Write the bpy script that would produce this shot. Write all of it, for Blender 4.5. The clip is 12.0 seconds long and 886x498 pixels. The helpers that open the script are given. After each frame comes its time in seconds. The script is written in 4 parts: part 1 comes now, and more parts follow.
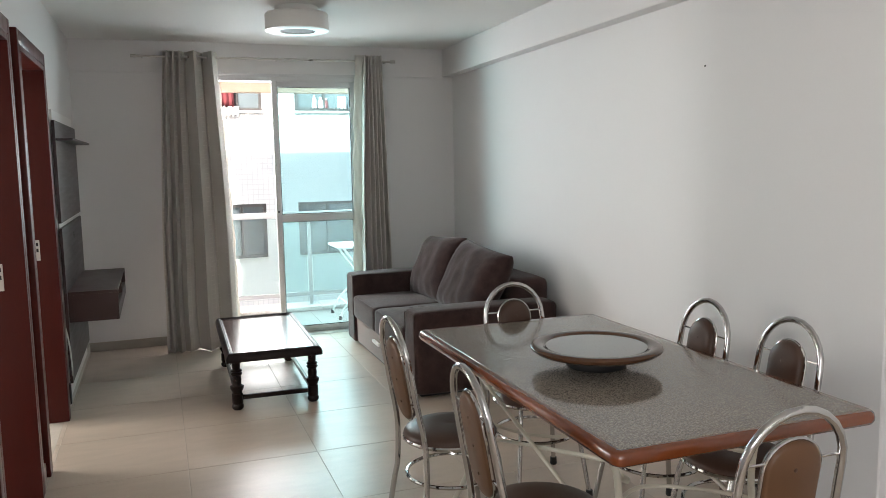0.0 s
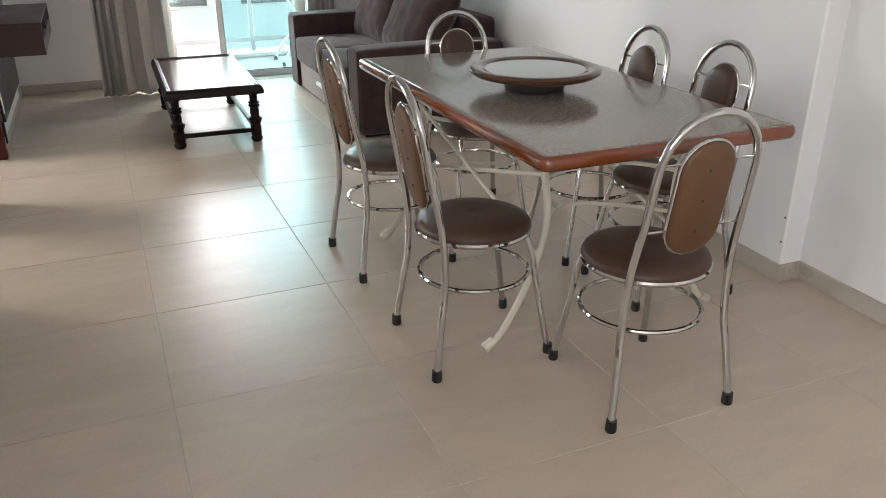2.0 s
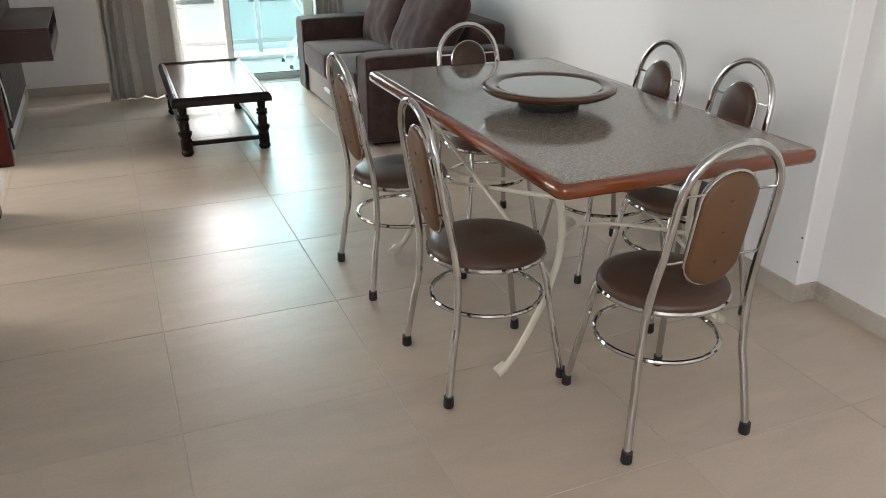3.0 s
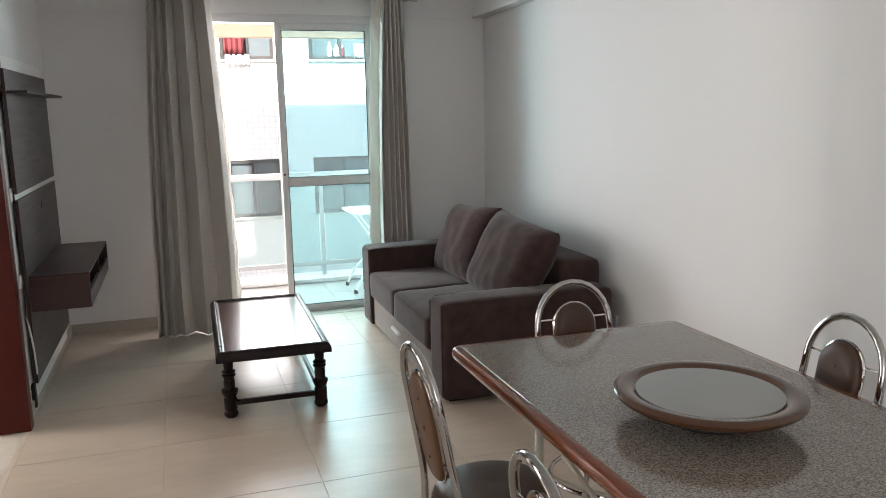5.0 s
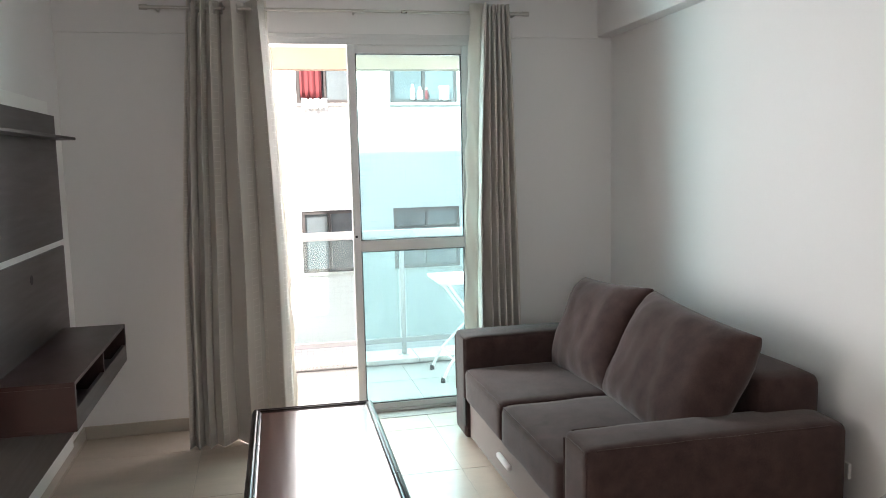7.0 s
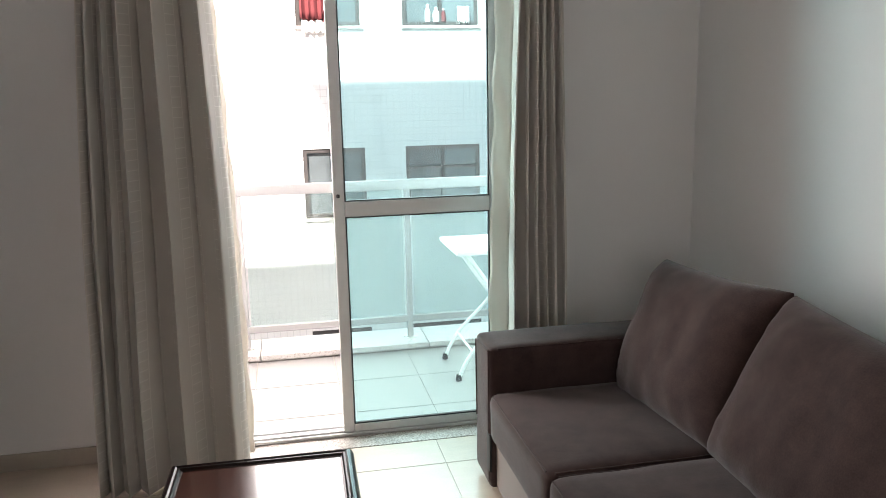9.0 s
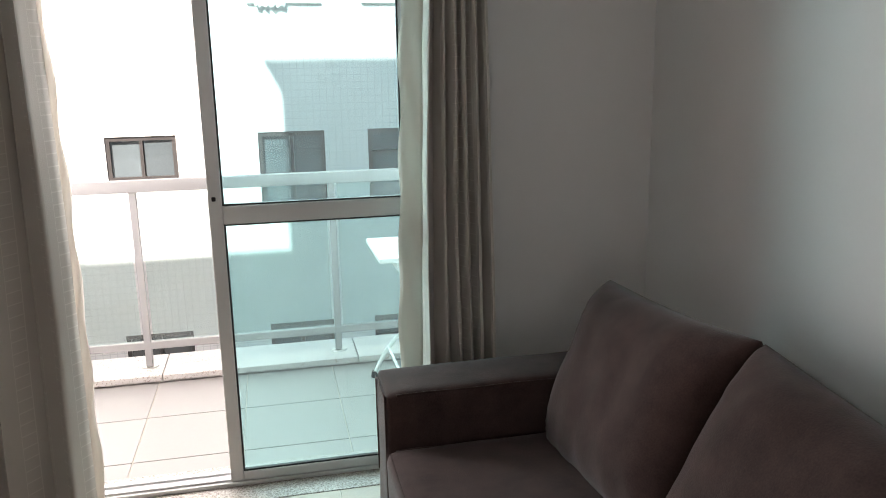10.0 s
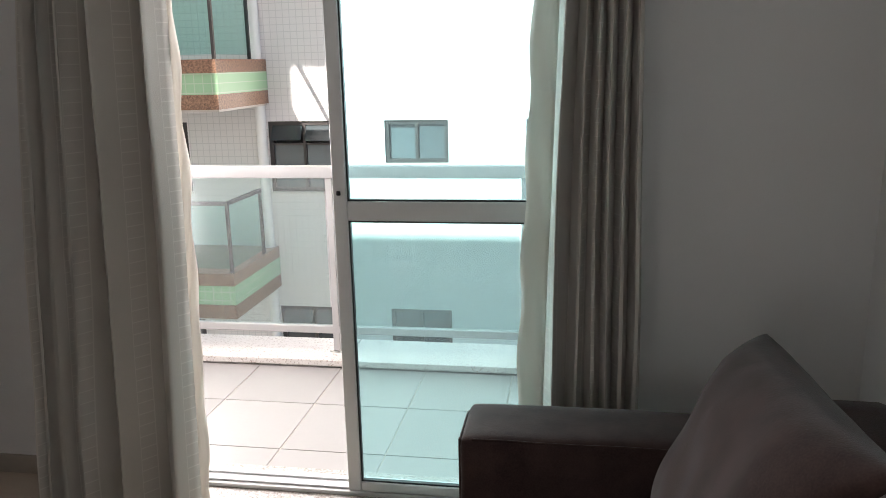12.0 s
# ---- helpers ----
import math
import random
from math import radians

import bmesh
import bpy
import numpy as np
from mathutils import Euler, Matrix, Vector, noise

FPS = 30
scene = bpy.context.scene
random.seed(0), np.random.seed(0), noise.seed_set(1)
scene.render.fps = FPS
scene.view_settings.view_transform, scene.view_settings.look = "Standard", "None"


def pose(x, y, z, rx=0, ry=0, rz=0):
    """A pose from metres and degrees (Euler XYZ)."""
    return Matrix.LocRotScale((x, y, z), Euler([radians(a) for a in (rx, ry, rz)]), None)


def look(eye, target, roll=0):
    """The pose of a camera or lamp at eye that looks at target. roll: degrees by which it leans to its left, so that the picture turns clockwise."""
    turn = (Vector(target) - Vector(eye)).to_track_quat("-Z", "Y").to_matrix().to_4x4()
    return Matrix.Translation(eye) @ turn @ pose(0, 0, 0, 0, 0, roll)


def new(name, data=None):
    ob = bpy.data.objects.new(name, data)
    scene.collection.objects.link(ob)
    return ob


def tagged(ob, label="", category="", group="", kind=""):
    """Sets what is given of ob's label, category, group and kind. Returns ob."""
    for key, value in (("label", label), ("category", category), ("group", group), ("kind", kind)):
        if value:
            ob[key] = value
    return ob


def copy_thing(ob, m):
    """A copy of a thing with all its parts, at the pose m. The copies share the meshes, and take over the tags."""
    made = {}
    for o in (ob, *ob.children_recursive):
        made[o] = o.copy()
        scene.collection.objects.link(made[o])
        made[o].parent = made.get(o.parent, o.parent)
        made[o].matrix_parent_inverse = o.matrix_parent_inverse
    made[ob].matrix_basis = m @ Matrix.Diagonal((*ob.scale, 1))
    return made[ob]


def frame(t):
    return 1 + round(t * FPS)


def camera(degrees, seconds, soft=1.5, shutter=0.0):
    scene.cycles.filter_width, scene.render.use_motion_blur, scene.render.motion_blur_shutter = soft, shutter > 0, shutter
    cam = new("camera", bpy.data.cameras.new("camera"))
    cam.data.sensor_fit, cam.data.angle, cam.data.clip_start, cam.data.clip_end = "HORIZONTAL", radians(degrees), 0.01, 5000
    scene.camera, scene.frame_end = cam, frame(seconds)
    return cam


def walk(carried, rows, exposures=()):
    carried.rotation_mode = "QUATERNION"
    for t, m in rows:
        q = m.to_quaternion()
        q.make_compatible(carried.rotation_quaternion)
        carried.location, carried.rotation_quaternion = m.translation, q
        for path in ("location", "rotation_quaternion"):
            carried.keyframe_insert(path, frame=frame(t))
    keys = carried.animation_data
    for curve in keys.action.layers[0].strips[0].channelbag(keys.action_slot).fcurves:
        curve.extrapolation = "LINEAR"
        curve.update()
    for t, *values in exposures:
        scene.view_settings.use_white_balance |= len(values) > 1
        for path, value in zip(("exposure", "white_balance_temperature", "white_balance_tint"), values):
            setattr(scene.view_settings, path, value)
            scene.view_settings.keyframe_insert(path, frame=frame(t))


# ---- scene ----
cam = camera(58.7, 12.0, soft=0.9)

PATH = [
    (0, (-0.064, -4.009, 1.524), (0.61, -2.139, 1.297), -1.1),
    (0.5, (-0.05, -3.996, 1.461), (0.645, -2.15, 1.128), -0.9),
    (1, (-0.03, -4.002, 1.417), (0.677, -2.203, 0.905), -0.7),
    (1.5, (-0.028, -4.037, 1.395), (0.692, -2.297, 0.72), -0.5),
    (2, (-0.027, -4.064, 1.38), (0.692, -2.378, 0.579), -0.1),
    (2.5, (-0.024, -4.064, 1.408), (0.689, -2.397, 0.564), -0.0),
    (2.7, (-0.023, -4.047, 1.423), (0.688, -2.376, 0.585), 0.1),
    (4.3, (0.029, -3.492, 1.513), (0.725, -1.693, 0.984), -0.6),
    (4.5, (0.064, -3.405, 1.527), (0.752, -1.588, 1.053), -0.7),
    (5, (0.17, -3.151, 1.559), (0.789, -1.281, 1.211), -1.1),
    (5.5, (0.216, -2.838, 1.559), (0.756, -0.931, 1.294), -1.2),
    (6, (0.258, -2.505, 1.547), (0.758, -0.581, 1.327), -1.5),
    (6.5, (0.365, -2.121, 1.562), (0.834, -0.189, 1.351), -1.3),
    (7, (0.401, -1.734, 1.541), (0.837, 0.205, 1.315), -1.3),
    (7.2, (0.421, -1.569, 1.55), (0.838, 0.372, 1.304), -1.4),
    (8.8, (0.631, -0.498, 1.53), (1.007, 1.43, 1.154), -1.1),
    (9, (0.713, -0.395, 1.513), (1.095, 1.529, 1.125), -1.2),
    (9.5, (0.954, -0.145, 1.518), (1.351, 1.772, 1.107), -1.2),
    (10, (1.122, 0.145, 1.507), (1.54, 2.052, 1.069), -1.1),
    (10.5, (1.266, 0.408, 1.491), (1.648, 2.317, 1.031), -1.1),
    (10.8, (1.357, 0.509, 1.486), (1.573, 2.444, 1.026), -1.1),
    (11, (1.4, 0.558, 1.483), (1.461, 2.503, 1.023), -1.2),
    (11.2, (1.447, 0.585, 1.474), (1.359, 2.529, 1.015), -1.3),
    (11.5, (1.533, 0.578, 1.465), (1.304, 2.511, 1.005), -1.4),
    (12, (1.688, 0.505, 1.495), (1.36, 2.424, 1.038), -1.3),
]
EXPOSURES = [(0.0, 3.02, 6500, 10), (2.0, 3.26, 6450, 9), (2.7, 3.28, 6450, 9), (5.0, 3.02, 6550, 12), (6.0, 3.10, 6600, 12), (7.0, 3.22, 6600, 12), (9.0, 2.85, 6850, 15), (10.5, 2.30, 6800, 14), (12.0, 2.30, 6650, 13)]
walk(cam, [(t, look(eye, target, roll)) for t, eye, target, roll in PATH], EXPOSURES)

# ---- daylight ----
SUN_DIR = Vector((0.64, 1.0, -1.25)).normalized()   # the way the sunlight travels
world = bpy.data.worlds.new("sky")
scene.world = world
world.use_nodes = True
wn = world.node_tree
sky = wn.nodes.new("ShaderNodeTexSky")
sky.sky_type, sky.sun_disc = "NISHITA", False
sky.sun_elevation = math.asin(-SUN_DIR.z)
sky.sun_rotation = math.atan2(-SUN_DIR.x, -SUN_DIR.y)
wn.nodes["Background"].inputs["Strength"].default_value = 0.063
wn.links.new(sky.outputs["Color"], wn.nodes["Background"].inputs["Color"])
sun = new("sun", bpy.data.lights.new("sun", "SUN"))
sun.data.energy, sun.data.angle, sun.data.color = 5.0, radians(0.5), (1.0, 0.95, 0.88)
sun.rotation_euler = SUN_DIR.to_track_quat("-Z", "Y").to_euler()

# fill lamp in an assumed window of the left wall, unseen behind the start
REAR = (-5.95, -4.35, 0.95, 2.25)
rear_fill = new("kitchen_window_light", bpy.data.lights.new("kitchen_window_light", "AREA"))
rear_fill.data.shape, rear_fill.data.size, rear_fill.data.size_y = "RECTANGLE", REAR[1] - REAR[0] - 0.1, REAR[3] - REAR[2] - 0.1
rear_fill.data.energy, rear_fill.data.color = 6.2, (1.0, 0.985, 1.0)
rear_fill.matrix_world = look((-0.70, (REAR[0] + REAR[1]) / 2, (REAR[2] + REAR[3]) / 2), (1.0, (REAR[0] + REAR[1]) / 2, (REAR[2] + REAR[3]) / 2))

# level lamp added on the balcony to boost daylight of sunlit front and sky
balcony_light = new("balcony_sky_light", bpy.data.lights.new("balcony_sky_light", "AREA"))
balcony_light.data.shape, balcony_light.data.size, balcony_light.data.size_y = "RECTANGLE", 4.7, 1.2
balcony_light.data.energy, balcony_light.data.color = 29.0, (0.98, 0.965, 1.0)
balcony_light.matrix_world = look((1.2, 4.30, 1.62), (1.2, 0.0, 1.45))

# lamp added in the balcony's opening, for level light off the front opposite
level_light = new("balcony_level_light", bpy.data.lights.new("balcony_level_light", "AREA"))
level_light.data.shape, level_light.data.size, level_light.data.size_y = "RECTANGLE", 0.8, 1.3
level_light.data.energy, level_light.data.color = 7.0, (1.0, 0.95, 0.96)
# set to the left so the door casts bands on the right wall
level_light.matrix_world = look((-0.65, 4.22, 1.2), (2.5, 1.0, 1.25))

# daylight of the wide side room window, which falls slanting through the open doorways
side_light = new("side_window_light", bpy.data.lights.new("side_window_light", "AREA"))
side_light.data.shape, side_light.data.size, side_light.data.size_y = "RECTANGLE", 1.6, 1.2
side_light.data.energy, side_light.data.color = 17.0, (1.0, 0.97, 0.93)
side_light.matrix_world = look((-3.86, 1.75, 1.55), (0.0, 0.2, 1.2))

# ---- materials ----
def material(name, base, rough=0.5, metal=0.0, vary=0.12, scale=6.0, fine=60.0, bump=0.1, depth=0.002,
             coat=0.0, sheen=0.0, rand=0.0, rough_vary=0.1, stretch=(1, 1, 1), spec=0.5, span=0.35):
    m = bpy.data.materials.new(name)
    m.use_nodes = True
    nt, p = m.node_tree, m.node_tree.nodes["Principled BSDF"]
    def node(kind, **values):
        n = nt.nodes.new(kind)
        for k, v in values.items():
            n.inputs[k].default_value = v
        return n
    tc = node("ShaderNodeTexCoord")
    mp = node("ShaderNodeMapping", Scale=stretch, Location=(0.137, 0.291, 0.173))
    nt.links.new(tc.outputs["Object"], mp.inputs["Vector"])
    big = node("ShaderNodeTexNoise", Scale=scale, Detail=5.0, Roughness=0.6)
    small = node("ShaderNodeTexNoise", Scale=fine, Detail=3.0)
    nt.links.new(mp.outputs["Vector"], big.inputs["Vector"])
    nt.links.new(mp.outputs["Vector"], small.inputs["Vector"])
    mix = node("ShaderNodeMix")
    mix.inputs["Factor"].default_value = 0.35
    nt.links.new(big.outputs["Fac"], mix.inputs["A"])
    nt.links.new(small.outputs["Fac"], mix.inputs["B"])
    rng = node("ShaderNodeMapRange")
    rng.inputs["From Min"].default_value, rng.inputs["From Max"].default_value = 0.5 - span, 0.5 + span
    rng.inputs["To Min"].default_value, rng.inputs["To Max"].default_value = 1 - vary, 1 + vary
    nt.links.new(mix.outputs["Result"], rng.inputs["Value"])
    value = rng.outputs["Result"]
    if rand:
        info = node("ShaderNodeObjectInfo")
        r2 = node("ShaderNodeMapRange")
        r2.inputs["To Min"].default_value, r2.inputs["To Max"].default_value = 1 - rand, 1 + rand
        nt.links.new(info.outputs["Random"], r2.inputs["Value"])
        mul = node("ShaderNodeMath")
        mul.operation = "MULTIPLY"
        nt.links.new(value, mul.inputs[0])
        nt.links.new(r2.outputs["Result"], mul.inputs[1])
        value = mul.outputs[0]
    vm = node("ShaderNodeVectorMath")
    vm.operation = "SCALE"
    vm.inputs[0].default_value = base
    nt.links.new(value, vm.inputs["Scale"])
    nt.links.new(vm.outputs["Vector"], p.inputs["Base Color"])
    rr = node("ShaderNodeMapRange")
    rr.inputs["To Min"].default_value, rr.inputs["To Max"].default_value = max(0.02, rough - rough_vary), min(1, rough + rough_vary)
    nt.links.new(big.outputs["Fac"], rr.inputs["Value"])
    nt.links.new(rr.outputs["Result"], p.inputs["Roughness"])
    p.inputs["Metallic"].default_value = metal
    p.inputs["Coat Weight"].default_value = coat
    p.inputs["Coat Roughness"].default_value = 0.08
    p.inputs["Specular IOR Level"].default_value = spec
    p.inputs["Sheen Weight"].default_value = sheen
    p.inputs["Sheen Roughness"].default_value = 0.4
    if bump:
        b = node("ShaderNodeBump", Strength=bump, Distance=depth)
        nt.links.new(small.outputs["Fac"], b.inputs["Height"])
        nt.links.new(b.outputs["Normal"], p.inputs["Normal"])
    return m


def glass(name, tint, rough=0.0, haze=0.0):
    """Clear tinted pane whose gloss grows towards a slanting view, alike on both faces; haze is a pale veil for dirt
    and reflections on it.
    """
    m = bpy.data.materials.new(name)
    m.use_nodes = True
    nt = m.node_tree
    nt.nodes.remove(nt.nodes["Principled BSDF"])
    clear, gloss, facing, power, gain, mix = (nt.nodes.new(k) for k in ("ShaderNodeBsdfTransparent", "ShaderNodeBsdfGlossy", "ShaderNodeLayerWeight", "ShaderNodeMath", "ShaderNodeMath", "ShaderNodeMixShader"))
    clear.inputs["Color"].default_value = (*tint, 1)
    gloss.inputs["Roughness"].default_value = rough
    facing.inputs["Blend"].default_value = 0.5
    power.operation, power.inputs[1].default_value = "POWER", 5.0
    gain.operation, gain.inputs[1].default_value, gain.inputs[2].default_value = "MULTIPLY_ADD", 0.7, 0.025
    nt.links.new(facing.outputs["Facing"], power.inputs[0])
    nt.links.new(power.outputs[0], gain.inputs[0])
    nt.links.new(gain.outputs[0], mix.inputs["Fac"])
    nt.links.new(clear.outputs["BSDF"], mix.inputs[1])
    nt.links.new(gloss.outputs["BSDF"], mix.inputs[2])
    last = mix.outputs["Shader"]
    # pale veil mixed in for dirt and for reflections on the glass
    if haze:
        pale_film, veil = nt.nodes.new("ShaderNodeBsdfTranslucent"), nt.nodes.new("ShaderNodeMixShader")
        pale_film.inputs["Color"].default_value = (0.8, 0.82, 0.82, 1)
        cloud, level = nt.nodes.new("ShaderNodeTexNoise"), nt.nodes.new("ShaderNodeMapRange")
        cloud.inputs["Scale"].default_value, cloud.inputs["Detail"].default_value = 2.5, 4.0
        level.inputs["To Min"].default_value, level.inputs["To Max"].default_value = 0.6 * haze, 1.4 * haze
        nt.links.new(nt.nodes.new("ShaderNodeTexCoord").outputs["Object"], cloud.inputs["Vector"])
        nt.links.new(cloud.outputs["Fac"], level.inputs["Value"])
        nt.links.new(level.outputs["Result"], veil.inputs["Fac"])
        nt.links.new(last, veil.inputs[1])
        nt.links.new(pale_film.outputs["BSDF"], veil.inputs[2])
        last = veil.outputs["Shader"]
    nt.links.new(last, nt.nodes["Material Output"].inputs["Surface"])
    return m


def grid_tiles(name, base, joint, size, rough=0.3, joint_width=0.06):
    """Small square ceramic tiles, for walls far off."""
    m = material(name, base, rough, vary=0.06, scale=0.6, bump=0)
    nt, p = m.node_tree, m.node_tree.nodes["Principled BSDF"]
    tc, mp = nt.nodes.new("ShaderNodeTexCoord"), nt.nodes.new("ShaderNodeMapping")
    mp.inputs["Rotation"].default_value = (radians(90), 0, 0)
    brick = nt.nodes.new("ShaderNodeTexBrick")
    brick.offset = 0.0
    for k, v in (("Scale", 1.0), ("Brick Width", size), ("Row Height", size), ("Mortar Size", size * joint_width), ("Mortar Smooth", 0.3)):
        brick.inputs[k].default_value = v
    nt.links.new(tc.outputs["Object"], mp.inputs["Vector"])
    nt.links.new(mp.outputs["Vector"], brick.inputs["Vector"])
    mix = nt.nodes.new("ShaderNodeMix")
    mix.data_type = "RGBA"
    old = p.inputs["Base Color"].links[0].from_socket
    nt.links.new(brick.outputs["Fac"], mix.inputs[0])
    nt.links.new(old, mix.inputs[6])
    mix.inputs[7].default_value = (*joint, 1)
    nt.links.new(mix.outputs[2], p.inputs["Base Color"])
    return m


def speckled(name, dark, light, scale=260.0, rough=0.15, coat=0.0, bands=(0.35, 0.62)):
    m = material(name, light, rough, vary=0.1, scale=9.0, bump=0.02, coat=coat, rough_vary=0.04)
    nt, p = m.node_tree, m.node_tree.nodes["Principled BSDF"]
    tc, tex, ramp = (nt.nodes.new(k) for k in ("ShaderNodeTexCoord", "ShaderNodeTexNoise", "ShaderNodeValToRGB"))
    tex.inputs["Scale"].default_value, tex.inputs["Detail"].default_value, tex.inputs["Roughness"].default_value = scale, 4.0, 0.7
    nt.links.new(tc.outputs["Object"], tex.inputs["Vector"])
    ramp.color_ramp.elements[0].position, ramp.color_ramp.elements[1].position = bands
    ramp.color_ramp.elements[0].color, ramp.color_ramp.elements[1].color = (*dark, 1), (*light, 1)
    nt.links.new(tex.outputs["Fac"], ramp.inputs["Fac"])
    nt.links.new(ramp.outputs["Color"], p.inputs["Base Color"])
    return m


def fabric(name, base, light=0.3):
    """Curtain cloth: lets some light through and shows a faint woven check."""
    m = material(name, base, 0.85, vary=0.08, scale=4.0, fine=300.0, bump=0.25, sheen=0.2, spec=0.2)
    nt, p = m.node_tree, m.node_tree.nodes["Principled BSDF"]
    tc, weave, tone, sep = (nt.nodes.new(k) for k in ("ShaderNodeTexCoord", "ShaderNodeTexBrick", "ShaderNodeMix", "ShaderNodeSeparateXYZ"))
    weave.offset = 0.0
    for k, v in (("Scale", 1.0), ("Brick Width", 0.045), ("Row Height", 0.038), ("Mortar Size", 0.0022), ("Mortar Smooth", 0.5)):
        weave.inputs[k].default_value = v
    nt.links.new(tc.outputs["UV"], weave.inputs["Vector"])
    nt.links.new(tc.outputs["UV"], sep.inputs["Vector"])
    # the stitched ladders stand in every second stripe
    rest, stripe, ladder = (nt.nodes.new("ShaderNodeMath") for _ in range(3))
    rest.operation, rest.inputs[1].default_value = "MODULO", 0.135
    stripe.operation, stripe.inputs[1].default_value = "LESS_THAN", 0.047
    ladder.operation = "MULTIPLY"
    nt.links.new(sep.outputs["X"], rest.inputs[0])
    nt.links.new(rest.outputs[0], stripe.inputs[0])
    nt.links.new(weave.outputs["Fac"], ladder.inputs[0])
    nt.links.new(stripe.outputs[0], ladder.inputs[1])
    tone.data_type = "RGBA"
    scale = nt.nodes.new("ShaderNodeMath")
    scale.operation, scale.inputs[1].default_value = "MULTIPLY", 0.4
    nt.links.new(ladder.outputs[0], scale.inputs[0])
    nt.links.new(scale.outputs[0], tone.inputs[0])
    nt.links.new(p.inputs["Base Color"].links[0].from_socket, tone.inputs[6])
    tone.inputs[7].default_value = (0.85, 0.82, 0.76, 1)
    nt.links.new(tone.outputs[2], p.inputs["Base Color"])
    tr, mix = nt.nodes.new("ShaderNodeBsdfTranslucent"), nt.nodes.new("ShaderNodeMixShader")
    tr.inputs["Color"].default_value = (*base, 1)
    mix.inputs["Fac"].default_value = light
    nt.links.new(p.outputs["BSDF"], mix.inputs[1])
    nt.links.new(tr.outputs["BSDF"], mix.inputs[2])
    nt.links.new(mix.outputs["Shader"], nt.nodes["Material Output"].inputs["Surface"])
    return m


def stone_tile(name, base, rough):
    """Porcelain with soft slanting veins; each tile takes its own cut of the pattern."""
    m = bpy.data.materials.new(name)
    m.use_nodes = True
    nt, p = m.node_tree, m.node_tree.nodes["Principled BSDF"]
    tc, info, mul, add, mp = (nt.nodes.new(k) for k in ("ShaderNodeTexCoord", "ShaderNodeObjectInfo", "ShaderNodeVectorMath", "ShaderNodeVectorMath", "ShaderNodeMapping"))
    mul.operation, mul.inputs[0].default_value = "SCALE", (17.3, 9.1, 5.7)
    nt.links.new(info.outputs["Random"], mul.inputs["Scale"])
    nt.links.new(tc.outputs["Object"], add.inputs[0])
    nt.links.new(mul.outputs[0], add.inputs[1])
    mp.inputs["Location"].default_value = (0.31, 0.17, 0.43)
    mp.inputs["Rotation"].default_value = (0, 0, radians(-38))
    mp.inputs["Scale"].default_value = (1.0, 3.2, 1.0)
    nt.links.new(add.outputs[0], mp.inputs["Vector"])
    def tex(scale, detail, distort, vector):
        n = nt.nodes.new("ShaderNodeTexNoise")
        n.inputs["Scale"].default_value, n.inputs["Detail"].default_value, n.inputs["Distortion"].default_value = scale, detail, distort
        nt.links.new(vector, n.inputs["Vector"])
        return n.outputs["Fac"]
    cloud, vein, grain = tex(1.6, 2.0, 0.3, mp.outputs["Vector"]), tex(5.0, 2.5, 0.5, mp.outputs["Vector"]), tex(140.0, 2.0, 0.0, add.outputs[0])
    def rng(fac, a, b, lo, hi):
        n = nt.nodes.new("ShaderNodeMapRange")
        for k, v in (("From Min", a), ("From Max", b), ("To Min", lo), ("To Max", hi)):
            n.inputs[k].default_value = v
        nt.links.new(fac, n.inputs["Value"])
        return n.outputs["Result"]
    def times(a, b):
        n = nt.nodes.new("ShaderNodeMath")
        n.operation = "MULTIPLY"
        nt.links.new(a, n.inputs[0])
        nt.links.new(b, n.inputs[1])
        return n.outputs[0]
    value = times(times(rng(cloud, 0.2, 0.8, 0.93, 1.07), rng(vein, 0.2, 0.8, 0.93, 1.07)), rng(grain, 0.2, 0.8, 0.95, 1.05))
    vm = nt.nodes.new("ShaderNodeVectorMath")
    vm.operation, vm.inputs[0].default_value = "SCALE", base
    nt.links.new(value, vm.inputs["Scale"])
    nt.links.new(vm.outputs["Vector"], p.inputs["Base Color"])
    nt.links.new(rng(cloud, 0.2, 0.8, rough - 0.03, rough + 0.03), p.inputs["Roughness"])
    p.inputs["Specular IOR Level"].default_value = 0.7
    b = nt.nodes.new("ShaderNodeBump")
    b.inputs["Strength"].default_value, b.inputs["Distance"].default_value = 0.05, 0.0006
    nt.links.new(vein, b.inputs["Height"])
    nt.links.new(b.outputs["Normal"], p.inputs["Normal"])
    return m


PAINT = material("wall_paint", (0.745, 0.735, 0.73), 0.62, vary=0.025, scale=1.4, fine=120, bump=0.12, depth=0.001)
CEILING = material("ceiling_paint", (0.80, 0.80, 0.78), 0.8, vary=0.02, scale=1.0, fine=90, bump=0.1, depth=0.001)
FLOOR = stone_tile("porcelain_tile", (0.48, 0.395, 0.32), 0.33)
GROUT = material("grout", (0.46, 0.41, 0.35), 0.9, vary=0.2)
SKIRT = material("skirting_tile", (0.42, 0.375, 0.32), 0.3, vary=0.1, scale=3, bump=0.03)
WHITE = material("white_lacquer", (0.80, 0.80, 0.78), 0.35, vary=0.03, bump=0.03)
ALU = material("white_aluminium", (0.62, 0.62, 0.62), 0.38, vary=0.03, scale=3, bump=0.02, metal=0.15)
RUBBER = material("black_rubber", (0.012, 0.012, 0.012), 0.6, vary=0.2, bump=0.1)
CHROME = material("chrome", (0.50, 0.49, 0.48), 0.07, metal=1.0, vary=0.05, bump=0.0, rough_vary=0.04)
